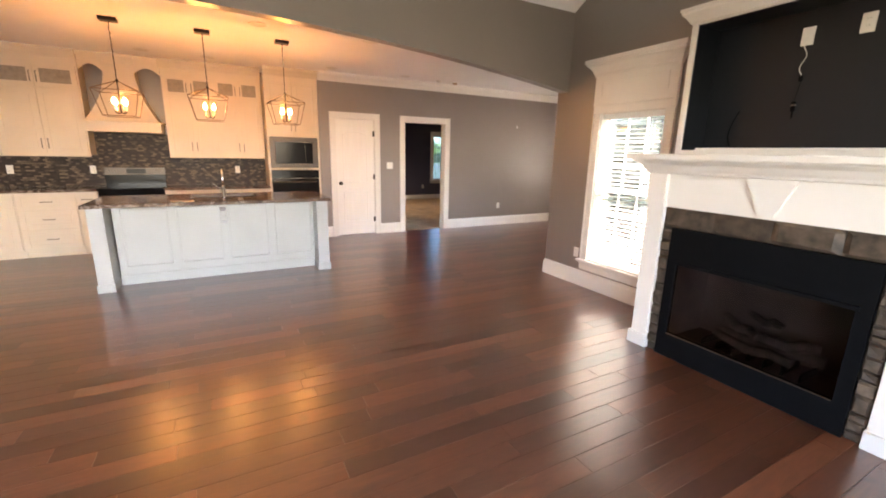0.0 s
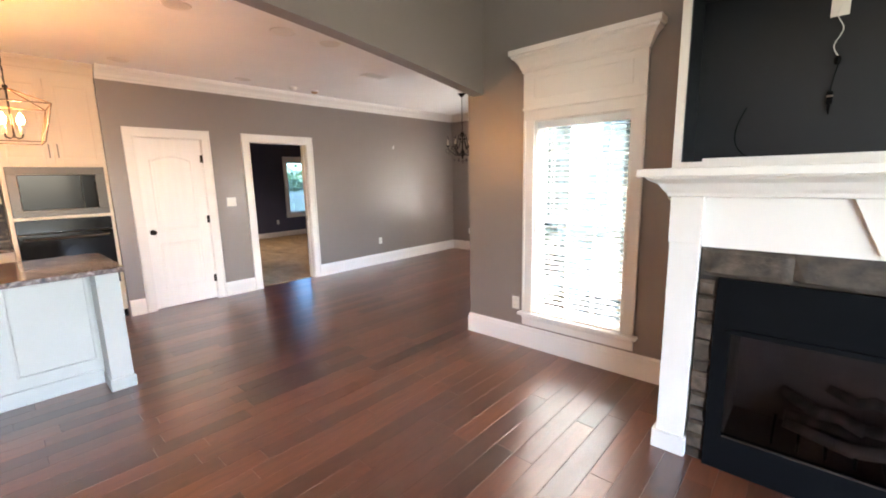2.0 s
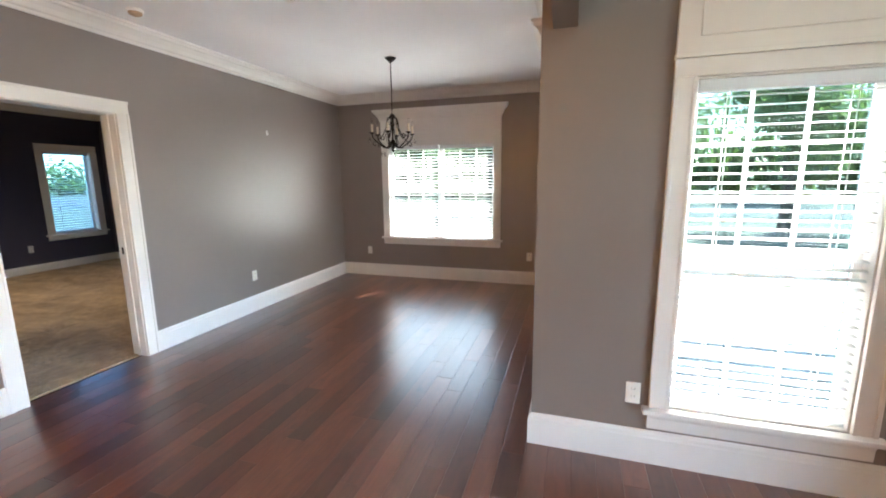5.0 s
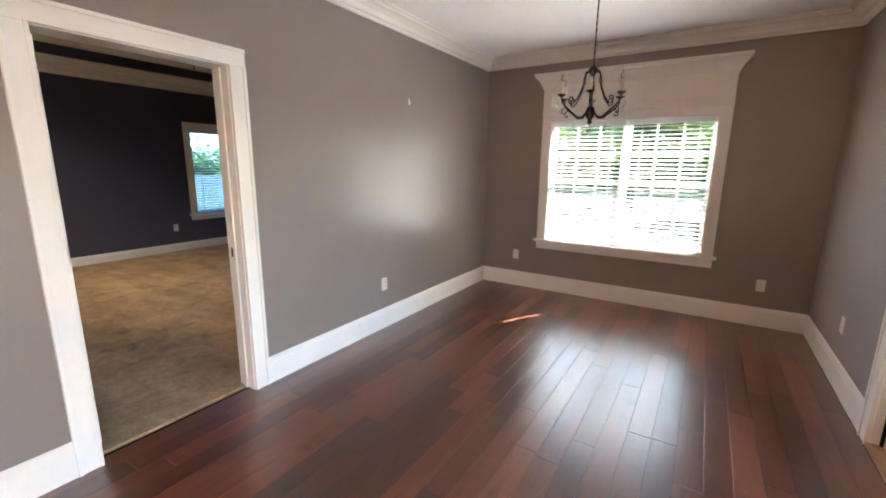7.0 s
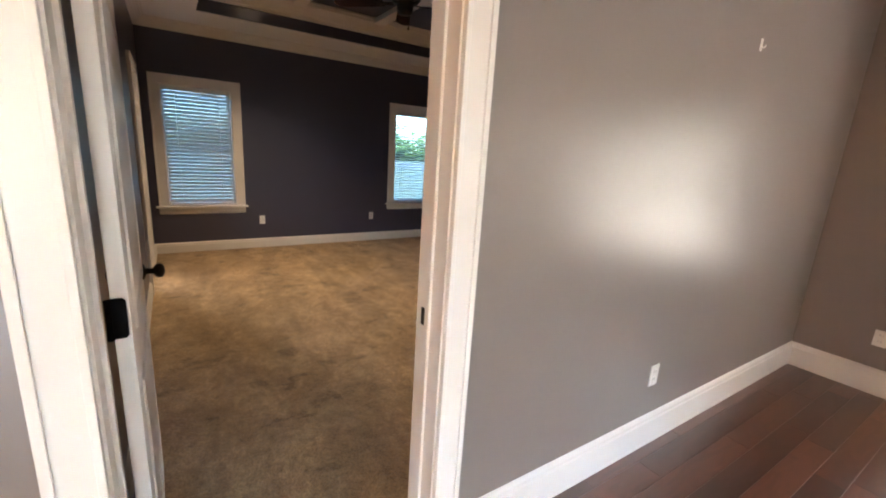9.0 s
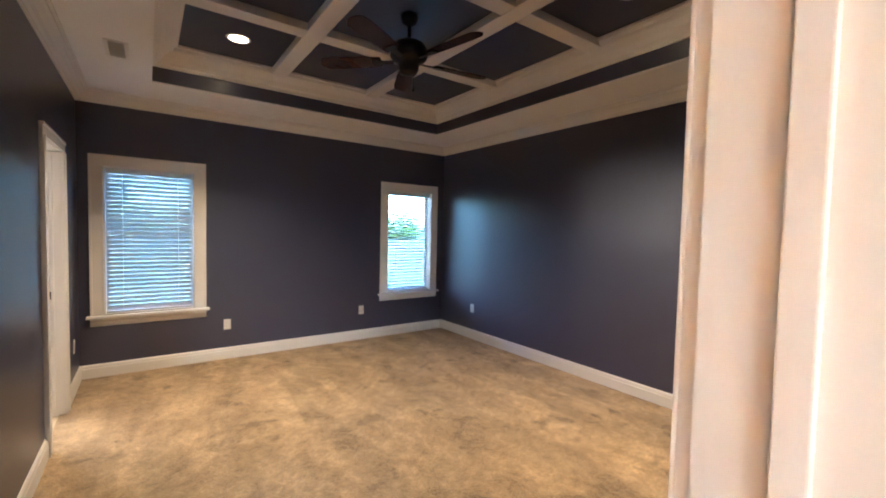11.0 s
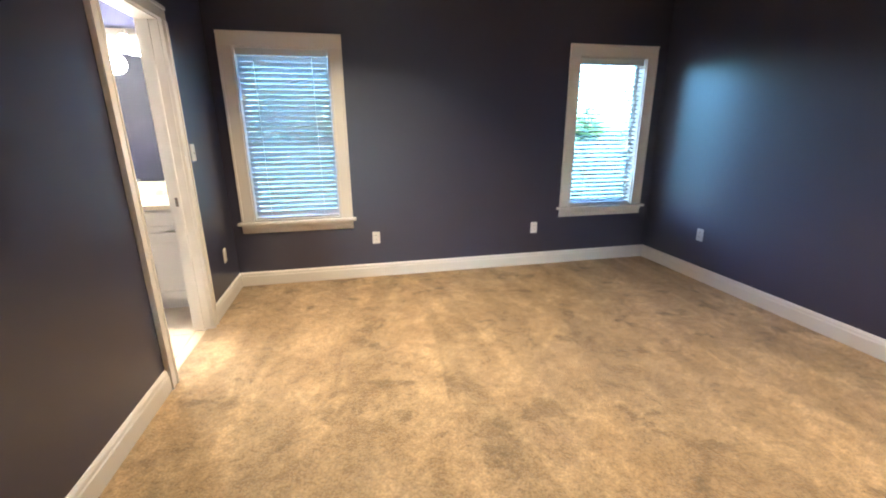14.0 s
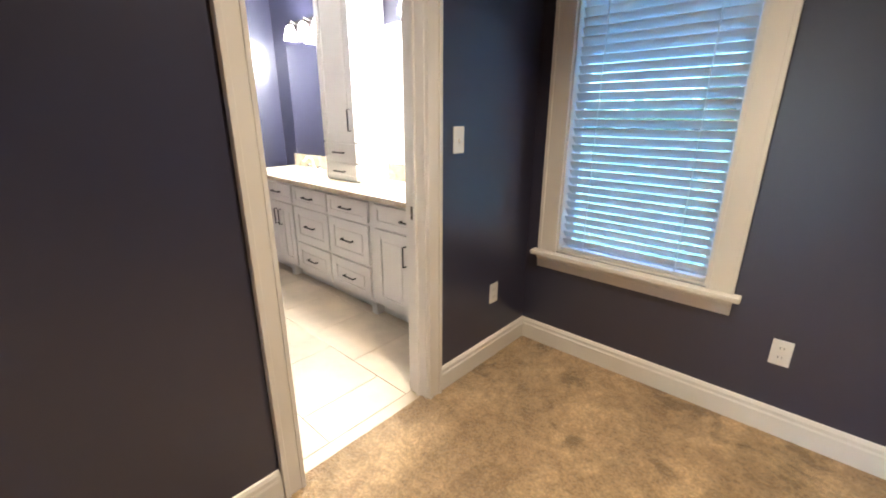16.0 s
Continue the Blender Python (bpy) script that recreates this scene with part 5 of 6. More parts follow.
def front(parent, name, x0, x1, z0, z1, y, mat, handle=None, glass=False, hmat=NICKEL):
    """A framed door or drawer front facing -y, 20 mm thick."""
    w = min(0.06, (z1 - z0) * 0.26)
    bm = boxes(((x0, y, z0), (x0 + w, y + 0.02, z1)), ((x1 - w, y, z0), (x1, y + 0.02, z1)), ((x0 + w, y, z0), (x1 - w, y + 0.02, z0 + w)), ((x0 + w, y, z1 - w), (x1 - w, y + 0.02, z1)), bevel=0.0025)
    f = part(name, bm, mat, parent)
    if glass:
        part("pane", boxes(((x0 + w, y + 0.009, z0 + w), (x1 - w, y + 0.012, z1 - w))), SEEDED, f, "gray seeded glass")
    else:
        bm = boxes(((x0 + w, y + 0.010, z0 + w), (x1 - w, y + 0.016, z1 - w)))
        i = 0.018
        if x1 - x0 > 0.2 and z1 - z0 > 0.2:
            box(bm, (x0 + w + i, y + 0.004, z0 + w + i), (x1 - w - i, y + 0.011, z1 - w - i), 0.003)
        part("panel", bm, mat, f)
    if handle == "left":
        pull(f, x0 + 0.03, y, (z0 + 0.13) if z0 > 1.2 else (z1 - 0.13), 0.13, True, hmat)
    elif handle == "right":
        pull(f, x1 - 0.03, y, (z0 + 0.13) if z0 > 1.2 else (z1 - 0.13), 0.13, True, hmat)
    elif handle == "middle":
        pull(f, (x0 + x1) / 2, y, (z0 + z1) / 2, 0.12, False, hmat)
    return f


SEEDED = material("gray seeded cabinet glass", (0.3, 0.26, 0.21), 0.2, vary=0.15, scale=20)


def upper(x0, x1, pairs):
    ob = thing("wall_cabinet", ((x0 + x1) / 2, 7.48, 1.37), "cream wall cabinet with glazed top doors and crown", "cabinet", group="kitchen wall cabinets")
    part("body", boxes(((x0, 7.322, 1.37), (x1, 7.648, 2.62))), CABINET, ob)
    n = pairs * 2
    wd = (x1 - x0 - 0.03) / n
    for i in range(n):
        a, b = x0 + 0.015 + wd * i + 0.003, x0 + 0.015 + wd * (i + 1) - 0.003
        hd = "right" if i % 2 == 0 else "left"
        front(ob, "door", a, b, 1.385, 2.22, 7.302, CABINET, hd)
        front(ob, "glazed_door", a, b, 2.235, 2.53, 7.302, CABINET, hd, True)
    bm = mitred(bmesh.new(), [(d, 2.612 + z) for d, z in CROWN], x0 - 0.02, x1 + 0.0, wall_frame((0, 7.322, 0), (1, 0, 0), (0, -1, 0)), 0, 0)
    part("crown", bm, CABINET, ob)
    part("light_rail", boxes(((x0, 7.31, 1.345), (x1, 7.33, 1.37))), CABINET, ob)


upper(-0.20, 1.135, 2)
upper(-2.05, -1.135, 1)
upper(-2.98, -2.06, 1)

tall = thing("oven_cabinet", (1.56, 7.3, 0), "tall cream oven cabinet with a built-in microwave and oven", "cabinet")
for nm, a, b in (("lower_box", (1.15, 7.05, 0.1), (1.965, 7.645, 0.42)), ("upper_box", (1.15, 7.05, 1.70), (1.965, 7.645, 2.62)), ("side_panel", (1.15, 7.05, 0.42), (1.18, 7.645, 1.70)), ("side_panel", (1.935, 7.05, 0.42), (1.965, 7.645, 1.70)), ("back_panel", (1.18, 7.3, 0.42), (1.935, 7.645, 1.70)), ("divider", (1.18, 7.05, 1.175), (1.935, 7.3, 1.205))):
    part(nm, boxes((a, b)), CABINET, tall)
part("toe_kick", boxes(((1.15, 7.10, 0), (1.965, 7.64, 0.1))), BLACKMETAL, tall)
front(tall, "drawer", 1.165, 1.95, 0.12, 0.40, 7.03, CABINET, "middle")
front(tall, "door", 1.165, 1.555, 1.725, 2.55, 7.03, CABINET, "right")
front(tall, "door", 1.56, 1.95, 1.725, 2.55, 7.03, CABINET, "left")
part("crown", mitred(bmesh.new(), [(d, 2.612 + z) for d, z in CROWN], 1.15, 1.965, wall_frame((0, 7.05, 0), (1, 0, 0), (0, -1, 0))), CABINET, tall)
mw = thing("microwave", (1.56, 7.03, 1.21), "built-in stainless steel microwave with a dark window", "microwave")
part("trim_kit", boxes(((1.183, 7.025, 1.207), (1.932, 7.05, 1.27)), ((1.183, 7.025, 1.62), (1.932, 7.05, 1.697)), ((1.183, 7.025, 1.27), (1.26, 7.05, 1.62)), ((1.85, 7.025, 1.27), (1.932, 7.05, 1.62)), bevel=0.003), STEEL, mw)
part("window", box(bmesh.new(), (1.262, 7.035, 1.272), (1.73, 7.055, 1.618), 0.003), BLACKGLASS, mw)
part("control_panel", box(bmesh.new(), (1.733, 7.033, 1.272), (1.848, 7.055, 1.618), 0.003), BLACKGLASS, mw)
ov = thing("wall_oven", (1.56, 7.03, 0.43), "built-in stainless steel and black glass wall oven", "oven")
part("door", box(bmesh.new(), (1.183, 7.025, 0.43), (1.932, 7.06, 1.03), 0.004), BLACKGLASS, ov)
part("control_panel", box(bmesh.new(), (1.183, 7.025, 1.04), (1.932, 7.06, 1.172), 0.004), BLACKGLASS, ov)
part("handle", tube(bmesh.new(), [(1.23, 7.025, 0.98), (1.23, 6.98, 0.98), (1.885, 6.98, 0.98), (1.885, 7.025, 0.98)], 0.011, 8), STEEL, ov, "stainless bar handle")

for name, x0, x1 in (("a", -3.0, -1.94), ("b", -1.935, -1.32), ("c", -1.315, -1.085), ("d", -0.295, 0.42), ("e", 0.425, 1.145)):
    base = thing("base_cabinet", ((x0 + x1) / 2, 7.34, 0), "cream base cabinet with raised fronts and bar pulls", "cabinet", group="kitchen base cabinets")
    part("body", boxes(((x0, 7.045, 0.1), (x1, 7.645, 0.878))), CABINET, base)
    part("toe_kick", boxes(((x0, 7.11, 0.0), (x1, 7.645, 0.1))), CABINET, base)
    if name == "b":
        for z0, z1 in ((0.66, 0.855), (0.40, 0.645), (0.125, 0.385)):
            front(base, "drawer", x0 + 0.01, x1 - 0.01, z0, z1, 7.025, CABINET, "middle")
    elif name == "c":
        front(base, "drawer", x0 + 0.01, x1 - 0.01, 0.70, 0.855, 7.025, CABINET, "middle")
        front(base, "door", x0 + 0.01, x1 - 0.01, 0.125, 0.685, 7.025, CABINET, "right")
    else:
        m2 = (x0 + x1) / 2
        for a, b, hd in ((x0 + 0.01, m2 - 0.003, "right"), (m2 + 0.003, x1 - 0.01, "left")):
            front(base, "drawer", a, b, 0.70, 0.855, 7.025, CABINET, "middle")
            front(base, "door", a, b, 0.125, 0.685, 7.025, CABINET, hd)
for x0, x1 in ((-3.05, -1.082), (-0.298, 1.148)):
    w = thing("countertop", ((x0 + x1) / 2, 7.33, 0.88), "polished brown granite worktop on the base cabinets", "worktop")
    part("slab", box(bmesh.new(), (x0, 7.0, 0.88), (x1, 7.64, 0.915), 0.006), GRANITE, w)
splash = tagged(mesh("backsplash", boxes(((-3.15, 7.642, 0.916), (1.148, 7.6495, 1.69))), MOSAIC), "brown mosaic tile backsplash behind the range", "backsplash", kind="structure")
ON_SPLASH = wall_frame((0, 7.642, 0), (1, 0, 0), (0, -1, 0))
for u in (-2.109, -1.208, 0.711):
    plate("outlet", ON_SPLASH, u, 1.153, "white outlet on the brown mosaic backsplash")

rg = thing("range", (-0.69, 7.3, 0), "stainless steel electric range with a black glass top", "range")
part("body", boxes(((-1.07, 7.03, 0.06), (-0.31, 7.63, 0.90))), BLACKMETAL, rg)
part("oven_door", box(bmesh.new(), (-1.065, 6.99, 0.28), (-0.315, 7.03, 0.80), 0.005), STEEL, rg)
part("drawer", box(bmesh.new(), (-1.065, 6.995, 0.08), (-0.315, 7.03, 0.27), 0.005), STEEL, rg)
part("handle", tube(bmesh.new(), [(-1.0, 6.99, 0.755), (-1.0, 6.945, 0.755), (-0.38, 6.945, 0.755), (-0.38, 6.99, 0.755)], 0.011, 8), STEEL, rg)
part("cooktop", box(bmesh.new(), (-1.07, 7.0, 0.90), (-0.31, 7.56, 0.922), 0.004), BLACKGLASS, rg)
bg = part("control_panel", box(bmesh.new(), (-1.07, 7.56, 0.90), (-0.31, 7.635, 1.185), 0.006), BLACKGLASS, rg)
part("panel_face", box(bmesh.new(), (-1.07, 7.545, 1.08), (-0.31, 7.562, 1.19), 0.005), STEEL, bg)
part("display", boxes(((-0.80, 7.542, 1.10), (-0.56, 7.546, 1.17))), BLACKGLASS, bg)
for x in (-1.02, -0.95, -0.44, -0.37):
    part("knob", lathe(bmesh.new(), [(0.02, 0), (0.018, 0.02), (0.0, 0.022)], (0, 0, 0), 12, Matrix.Translation((x, 7.545, 1.135)) @ Euler((radians(90), 0, 0)).to_matrix().to_4x4()), STEEL, bg)

hood = thing("range_hood", (-0.69, 7.4, 1.69), "cream curved wooden range hood between the wall cabinets", "range hood")
bm = bmesh.new()
rings = []
for k in range(11):
    f = k / 10
    hw, dp = 0.175 + 0.255 * (1 - f) ** 2.2, 0.30 + 0.20 * (1 - f) ** 2.2
    rings.append([bm.verts.new(p) for p in ((-0.69 - hw, 7.648, 1.83 + 0.79 * f), (-0.69 - hw, 7.648 - dp, 1.83 + 0.79 * f), (-0.69 + hw, 7.648 - dp, 1.83 + 0.79 * f), (-0.69 + hw, 7.648, 1.83 + 0.79 * f))])
for a, b in zip(rings, rings[1:]):
    for i in range(4):
        bm.faces.new((a[i], a[(i + 1) % 4], b[(i + 1) % 4], b[i]))
bm.faces.new(rings[0])
bm.faces.new(rings[-1][::-1])
part("shroud", bm, CABINET, hood)
part("skirt", box(bmesh.new(), (-1.128, 7.14, 1.69), (-0.252, 7.645, 1.825), 0.006), CABINET, hood)
part("lip", box(bmesh.new(), (-1.133, 7.125, 1.815), (-0.21, 7.645, 1.84), 0.006), CABINET, hood)
# arched valances that join the hood to the cabinets
for a, b in ((-1.13, -0.865), (-0.515, -0.205)):
    bm = bmesh.new()
    n = 10
    arc = [(a + (b - a) * i / n, 2.50 + 0.09 * math.sin(math.pi * i / n)) for i in range(n + 1)]
    for y in (7.33, 7.35):
        vs = [bm.verts.new((x, y, z)) for x, z in arc]
        tp = [bm.verts.new((x, y, 2.74)) for x, z in arc]
        for i in range(n):
            bm.faces.new((vs[i], vs[i + 1], tp[i + 1], tp[i]))
    part("arched_valance", bm, CABINET, hood)
part("crown", mitred(bmesh.new(), [(d, 2.612 + z) for d, z in CROWN], -0.87, -0.51, wall_frame((0, 7.348, 0), (1, 0, 0), (0, -1, 0))), CABINET, hood)

# island
isl = thing("kitchen_island", (0.41, 5.4, 0), "pale painted kitchen island with panelled front and square legs", "kitchen island")
part("body", boxes(((-0.62, 5.235, 0.0), (1.50, 5.88, 0.885))), ISLANDPAINT, isl)
for x in (-0.775, 1.465):
    leg = part("leg", boxes(((x, 4.985, 0.0), (x + 0.135, 5.235, 0.885)), bevel=0.003), ISLANDPAINT, isl)
    part("foot", box(bmesh.new(), (x - 0.012, 4.972, 0.0), (x + 0.147, 5.245, 0.09), 0.006), ISLANDPAINT, leg)
    part("end_panel", boxes(((x, 5.236, 0.0), (x + 0.135, 5.88, 0.885))), ISLANDPAINT, leg)
part("base_strip", box(bmesh.new(), (-0.62, 5.217, 0.0), (1.46, 5.236, 0.11), 0.004), ISLANDPAINT, isl)
for i in range(4):
    x0 = -0.60 + 0.52 * i
    bm = bmesh.new()
    for a, b in (((x0 + 0.04, 0.19), (x0 + 0.48, 0.208)), ((x0 + 0.04, 0.832), (x0 + 0.48, 0.85)), ((x0 + 0.04, 0.208), (x0 + 0.058, 0.832)), ((x0 + 0.462, 0.208), (x0 + 0.48, 0.832))):
        box(bm, (a[0], 5.212, a[1]), (b[0], 5.236, b[1]), 0.004)
    part("panel_mould", bm, ISLANDPAINT, isl)
bm = prism(bmesh.new(), [(0, 0.885), (0.2, 0.885), (0.2, 0.85), (0.15, 0.82), (0.09, 0.79), (0.06, 0.72), (0.05, 0.66), (0, 0.64)], 0.40, 0.46, wall_frame((0, 5.235, 0), (1, 0, 0), (0, -1, 0)))
part("corbel", bm, ISLANDPAINT, isl)
it = thing("island_top", (0.41, 5.4, 0.886), "polished brown granite island top with eased edge", "worktop")
part("slab", boxes(((-0.81, 4.93, 0.886), (1.63, 5.36, 0.922)), ((-0.81, 5.82, 0.886), (1.63, 5.93, 0.922)), ((-0.81, 5.36, 0.886), (0.1, 5.82, 0.922)), ((0.82, 5.36, 0.886), (1.63, 5.82, 0.922)), bevel=0.004), GRANITE, it)
sink = thing("kitchen_sink", (0.46, 5.6, 0.72), "stainless undermount sink in the island top", "sink")
part("basin", boxes(((0.1, 5.36, 0.887), (0.115, 5.82, 0.915)), ((0.805, 5.36, 0.887), (0.82, 5.82, 0.915)), ((0.115, 5.36, 0.887), (0.805, 5.375, 0.915)), ((0.115, 5.805, 0.887), (0.805, 5.82, 0.915)), ((0.115, 5.375, 0.886), (0.805, 5.805, 0.889))), STEEL, sink)
tap = thing("kitchen_faucet", (0.46, 5.33, 0.922), "chrome single-lever kitchen faucet on the granite", "faucet")
part("body", lathe(bmesh.new(), [(0.03, 0), (0.03, 0.008), (0.022, 0.02), (0.02, 0.12), (0.014, 0.14)], (0.46, 5.33, 0.922), 14), CHROME, tap, smooth=True)
part("spout", tube(bmesh.new(), [(0.46, 5.33, 1.05), (0.46, 5.33, 1.17), (0.46, 5.35, 1.22), (0.46, 5.41, 1.245), (0.46, 5.47, 1.225), (0.46, 5.49, 1.16)], [0.013, 0.013, 0.013, 0.012, 0.012, 0.015], 10), CHROME, tap, smooth=True)
part("lever", tube(bmesh.new(), [(0.46, 5.33, 1.02), (0.40, 5.33, 1.045), (0.355, 5.33, 1.09)], [0.012, 0.009, 0.007], 8), CHROME, tap, smooth=True)
paper = thing("paper_sheet", (0.1, 5.1, 0.922), "white sheet of paper lying on the granite", "paper")
part("sheet", box(bmesh.new(), (-0.06, 5.03, 0.922), (0.16, 5.13, 0.924)), PLASTIC, paper)


# ---- bathroom ----
van = thing("bathroom_vanity", (2.0, 12.0, 0), "long white bathroom vanity with dark bar pulls", "vanity")
VX0, VX1, VY = 0.62, 3.285, 11.70
part("body", boxes(((VX0, VY + 0.02, 0.09), (VX1, 12.245, 0.83))), TRIM, van)
part("toe_kick", boxes(((VX0, VY + 0.08, 0.0), (VX1, 12.24, 0.09))), TRIM, van)
for x in (0.9, 1.36, 2.5):
    part("bracket_foot", box(bmesh.new(), (x - 0.03, VY + 0.01, 0.0), (x + 0.03, VY + 0.08, 0.09), 0.008), TRIM, van)
for a, b, kind in ((0.66, 0.98, "drawers"), (1.0, 1.47, "doors"), (1.50, 1.985, "drawers"), (2.01, 2.48, "drawers"), (2.55, 3.225, "doors")):
    if kind == "drawers":
        for z0, z1 in ((0.665, 0.81), (0.36, 0.645), (0.10, 0.34)):
            front(van, "drawer", a, b, z0, z1, VY, TRIM, "middle", hmat=BRONZE)
    else:
        front(van, "drawer", a, b, 0.665, 0.81, VY, TRIM, "middle", hmat=BRONZE)
        mid = (a + b) / 2
        front(van, "door", a, mid - 0.003, 0.11, 0.645, VY, TRIM, "right", hmat=BRONZE)
        front(van, "door", mid + 0.003, b, 0.11, 0.645, VY, TRIM, "left", hmat=BRONZE)
top = thing("marble_countertop", (2.0, 11.97, 0.83), "cream cultured marble vanity top with a splash lip", "worktop")
part("slab", box(bmesh.new(), (VX0 - 0.02, VY - 0.025, 0.832), (VX1, 12.245, 0.865), 0.006), MARBLE, top)
part("splash", boxes(((VX0, 12.225, 0.865), (1.658, 12.2375, 0.985)), ((2.092, 12.225, 0.865), (VX1, 12.2375, 0.985)), bevel=0.003), MARBLE, top)
part("side_splash", box(bmesh.new(), (3.265, 11.72, 0.865), (3.285, 12.225, 0.965), 0.003), MARBLE, top)
tower = thing("counter_cabinet", (2.0, 12.0, 0.866), "tall white cabinet with bar pulls standing on the vanity top", "cabinet")
part("body", boxes(((1.66, 11.95, 0.866), (2.09, 12.236, 2.45))), TRIM, tower)
front(tower, "drawer", 1.67, 2.08, 0.88, 1.0, 11.93, TRIM, "middle", hmat=BRONZE)
front(tower, "drawer", 1.67, 2.08, 1.015, 1.15, 11.93, TRIM, "middle", hmat=BRONZE)
front(tower, "door", 1.67, 2.08, 1.165, 2.40, 11.93, TRIM, None)
pull(tower, 2.04, 11.93, 1.32, 0.15, True, BRONZE)
for x0, x1 in ((0.66, 1.655), (2.096, 3.22)):
    mir = thing("vanity_mirror", ((x0 + x1) / 2, 12.24, 0.97), "large plain wall mirror above the vanity top", "mirror")
    part("glass", boxes(((x0, 12.238, 0.99), (x1, 12.2485, 1.98))), MIRROR, mir)
    fx = (x0 + x1) / 2
    fau = thing("bathroom_faucet", (fx, 12.13, 0.865), "chrome two-handle bathroom faucet", "faucet")
    part("spout", tube(bmesh.new(), [(fx, 12.13, 0.865), (fx, 12.12, 0.97), (fx, 12.06, 0.99), (fx, 12.02, 0.96)], [0.018, 0.013, 0.012, 0.012], 8), CHROME, fau, smooth=True)
    for s in (-1, 1):
        part("handle", lathe(bmesh.new(), [(0.02, 0), (0.016, 0.03), (0.022, 0.05), (0.0, 0.06)], (fx + 0.09 * s, 12.13, 0.865), 10), CHROME, fau, smooth=True)
    vl = thing("vanity_light", (fx, 12.2, 2.12), "lit three-shade vanity light over the mirror", "wall light")
    part("back_plate", box(bmesh.new(), (fx - 0.3, 12.225, 2.06), (fx + 0.3, 12.249, 2.16), 0.006), NICKEL, vl)
    for s in (-0.22, 0, 0.22):
        arm = part("arm", tube(bmesh.new(), [(fx + s, 12.225, 2.12), (fx + s, 12.15, 2.14), (fx + s, 12.14, 2.10)], 0.008, 6), NICKEL, vl)
        part("shade", lathe(bmesh.new(), [(0.025, 0.0), (0.045, -0.05), (0.06, -0.11), (0.055, -0.112), (0.0, -0.10)], (fx + s, 12.14, 2.10), 14), VANITYGLASS, arm, "glowing frosted shade", True)
    lamp = new("vanity_lamp", bpy.data.lights.new("vanity_lamp", "POINT"))
    lamp.data.shadow_soft_size, lamp.data.energy, lamp.data.color = 0.08, BATH_WATTS, (1.0, 0.93, 0.82)
    lamp.location = (fx, 12.05, 1.93)

linen = thing("linen_door", (0.78, 8.86, 0), "closed white door on the navy bathroom wall", "door")
LINEN = wall_frame((0.44, 8.855, 0), (1, 0, 0), (0, 1, 0))
door_leaf(linen, LINEN, 0.66, 2.03, 0)
part("casing", casing_bars(bmesh.new(), -0.004, 0.664, 0, 2.13, 0.03, LINEN), TRIM, linen)

# ---- outside ----
structure("ground", boxes(((-900, -900, -0.9), (900, 900, -0.4))), LAWN, "green lawn around the house", "lawn")
structure("road", boxes(((24, -300, -0.5), (32, 300, -0.385))), ASPHALT, "gray asphalt road beyond the lawn", "road")
structure("pavement_porch", boxes(((4.27, -3.0, -0.5), (8.7, 3.5, -0.16)), ((4.27, -6.0, -0.5), (13.5, 3.0, -0.37))), CONCRETE, "pale concrete porch and walk beside the house", "pavement")
structure("wall_outer", boxes(((7.87, 3.52, -0.5), (7.93, 4.45, 3.2)), ((7.87, 6.36, -0.5), (7.93, 12.4, 3.2)), ((7.87, 4.45, -0.5), (7.93, 6.36, 0.45)), ((7.87, 4.45, 2.15), (7.93, 6.36, 3.2))), BRICKRED, "brick cladding outside the dining and bedroom walls", "wall")
structure("wall_outer_porch", boxes(((4.27, 3.528, -0.5), (4.90, 3.548, 3.2)), ((5.88, 3.528, -0.5), (7.93, 3.548, 3.2)), ((4.90, 3.528, 2.08), (5.88, 3.548, 3.2))), SIDING, "white painted siding outside the porch door", "wall")
# Second box is unseen, added to keep sun out of the south opening.
structure("ceiling_porch_sun_block", boxes(((7.3, -3.0, 2.72), (8.72, 3.527, 2.86)), ((-3.3, -3.4, 2.72), (4.258, -1.77, 2.86))), SIDING, "white painted porch ceiling strip and unseen sun-blocking south slab", "ceiling")
post = thing("porch_column", (8.47, 3.40, -0.16), "square white porch column standing on the concrete", "column")
part("shaft", box(bmesh.new(), (8.37, 3.29, -0.06), (8.57, 3.495, 2.62), 0.006), SIDING, post)
part("base", box(bmesh.new(), (8.345, 3.265, -0.16), (8.595, 3.52, -0.06), 0.01), SIDING, post)
part("capital", box(bmesh.new(), (8.345, 3.265, 2.62), (8.595, 3.52, 2.72), 0.01), SIDING, post)
structure("roof", boxes(((-3.4, 3.4, 3.25), (8.5, 13.0, 3.4)), ((-3.4, -1.8, 5.0), (4.3, 3.5, 5.1)), ((4.3, 3.4, 3.2), (8.5, 3.5, 3.26))), ASPHALT, "roof over the house", "roof")


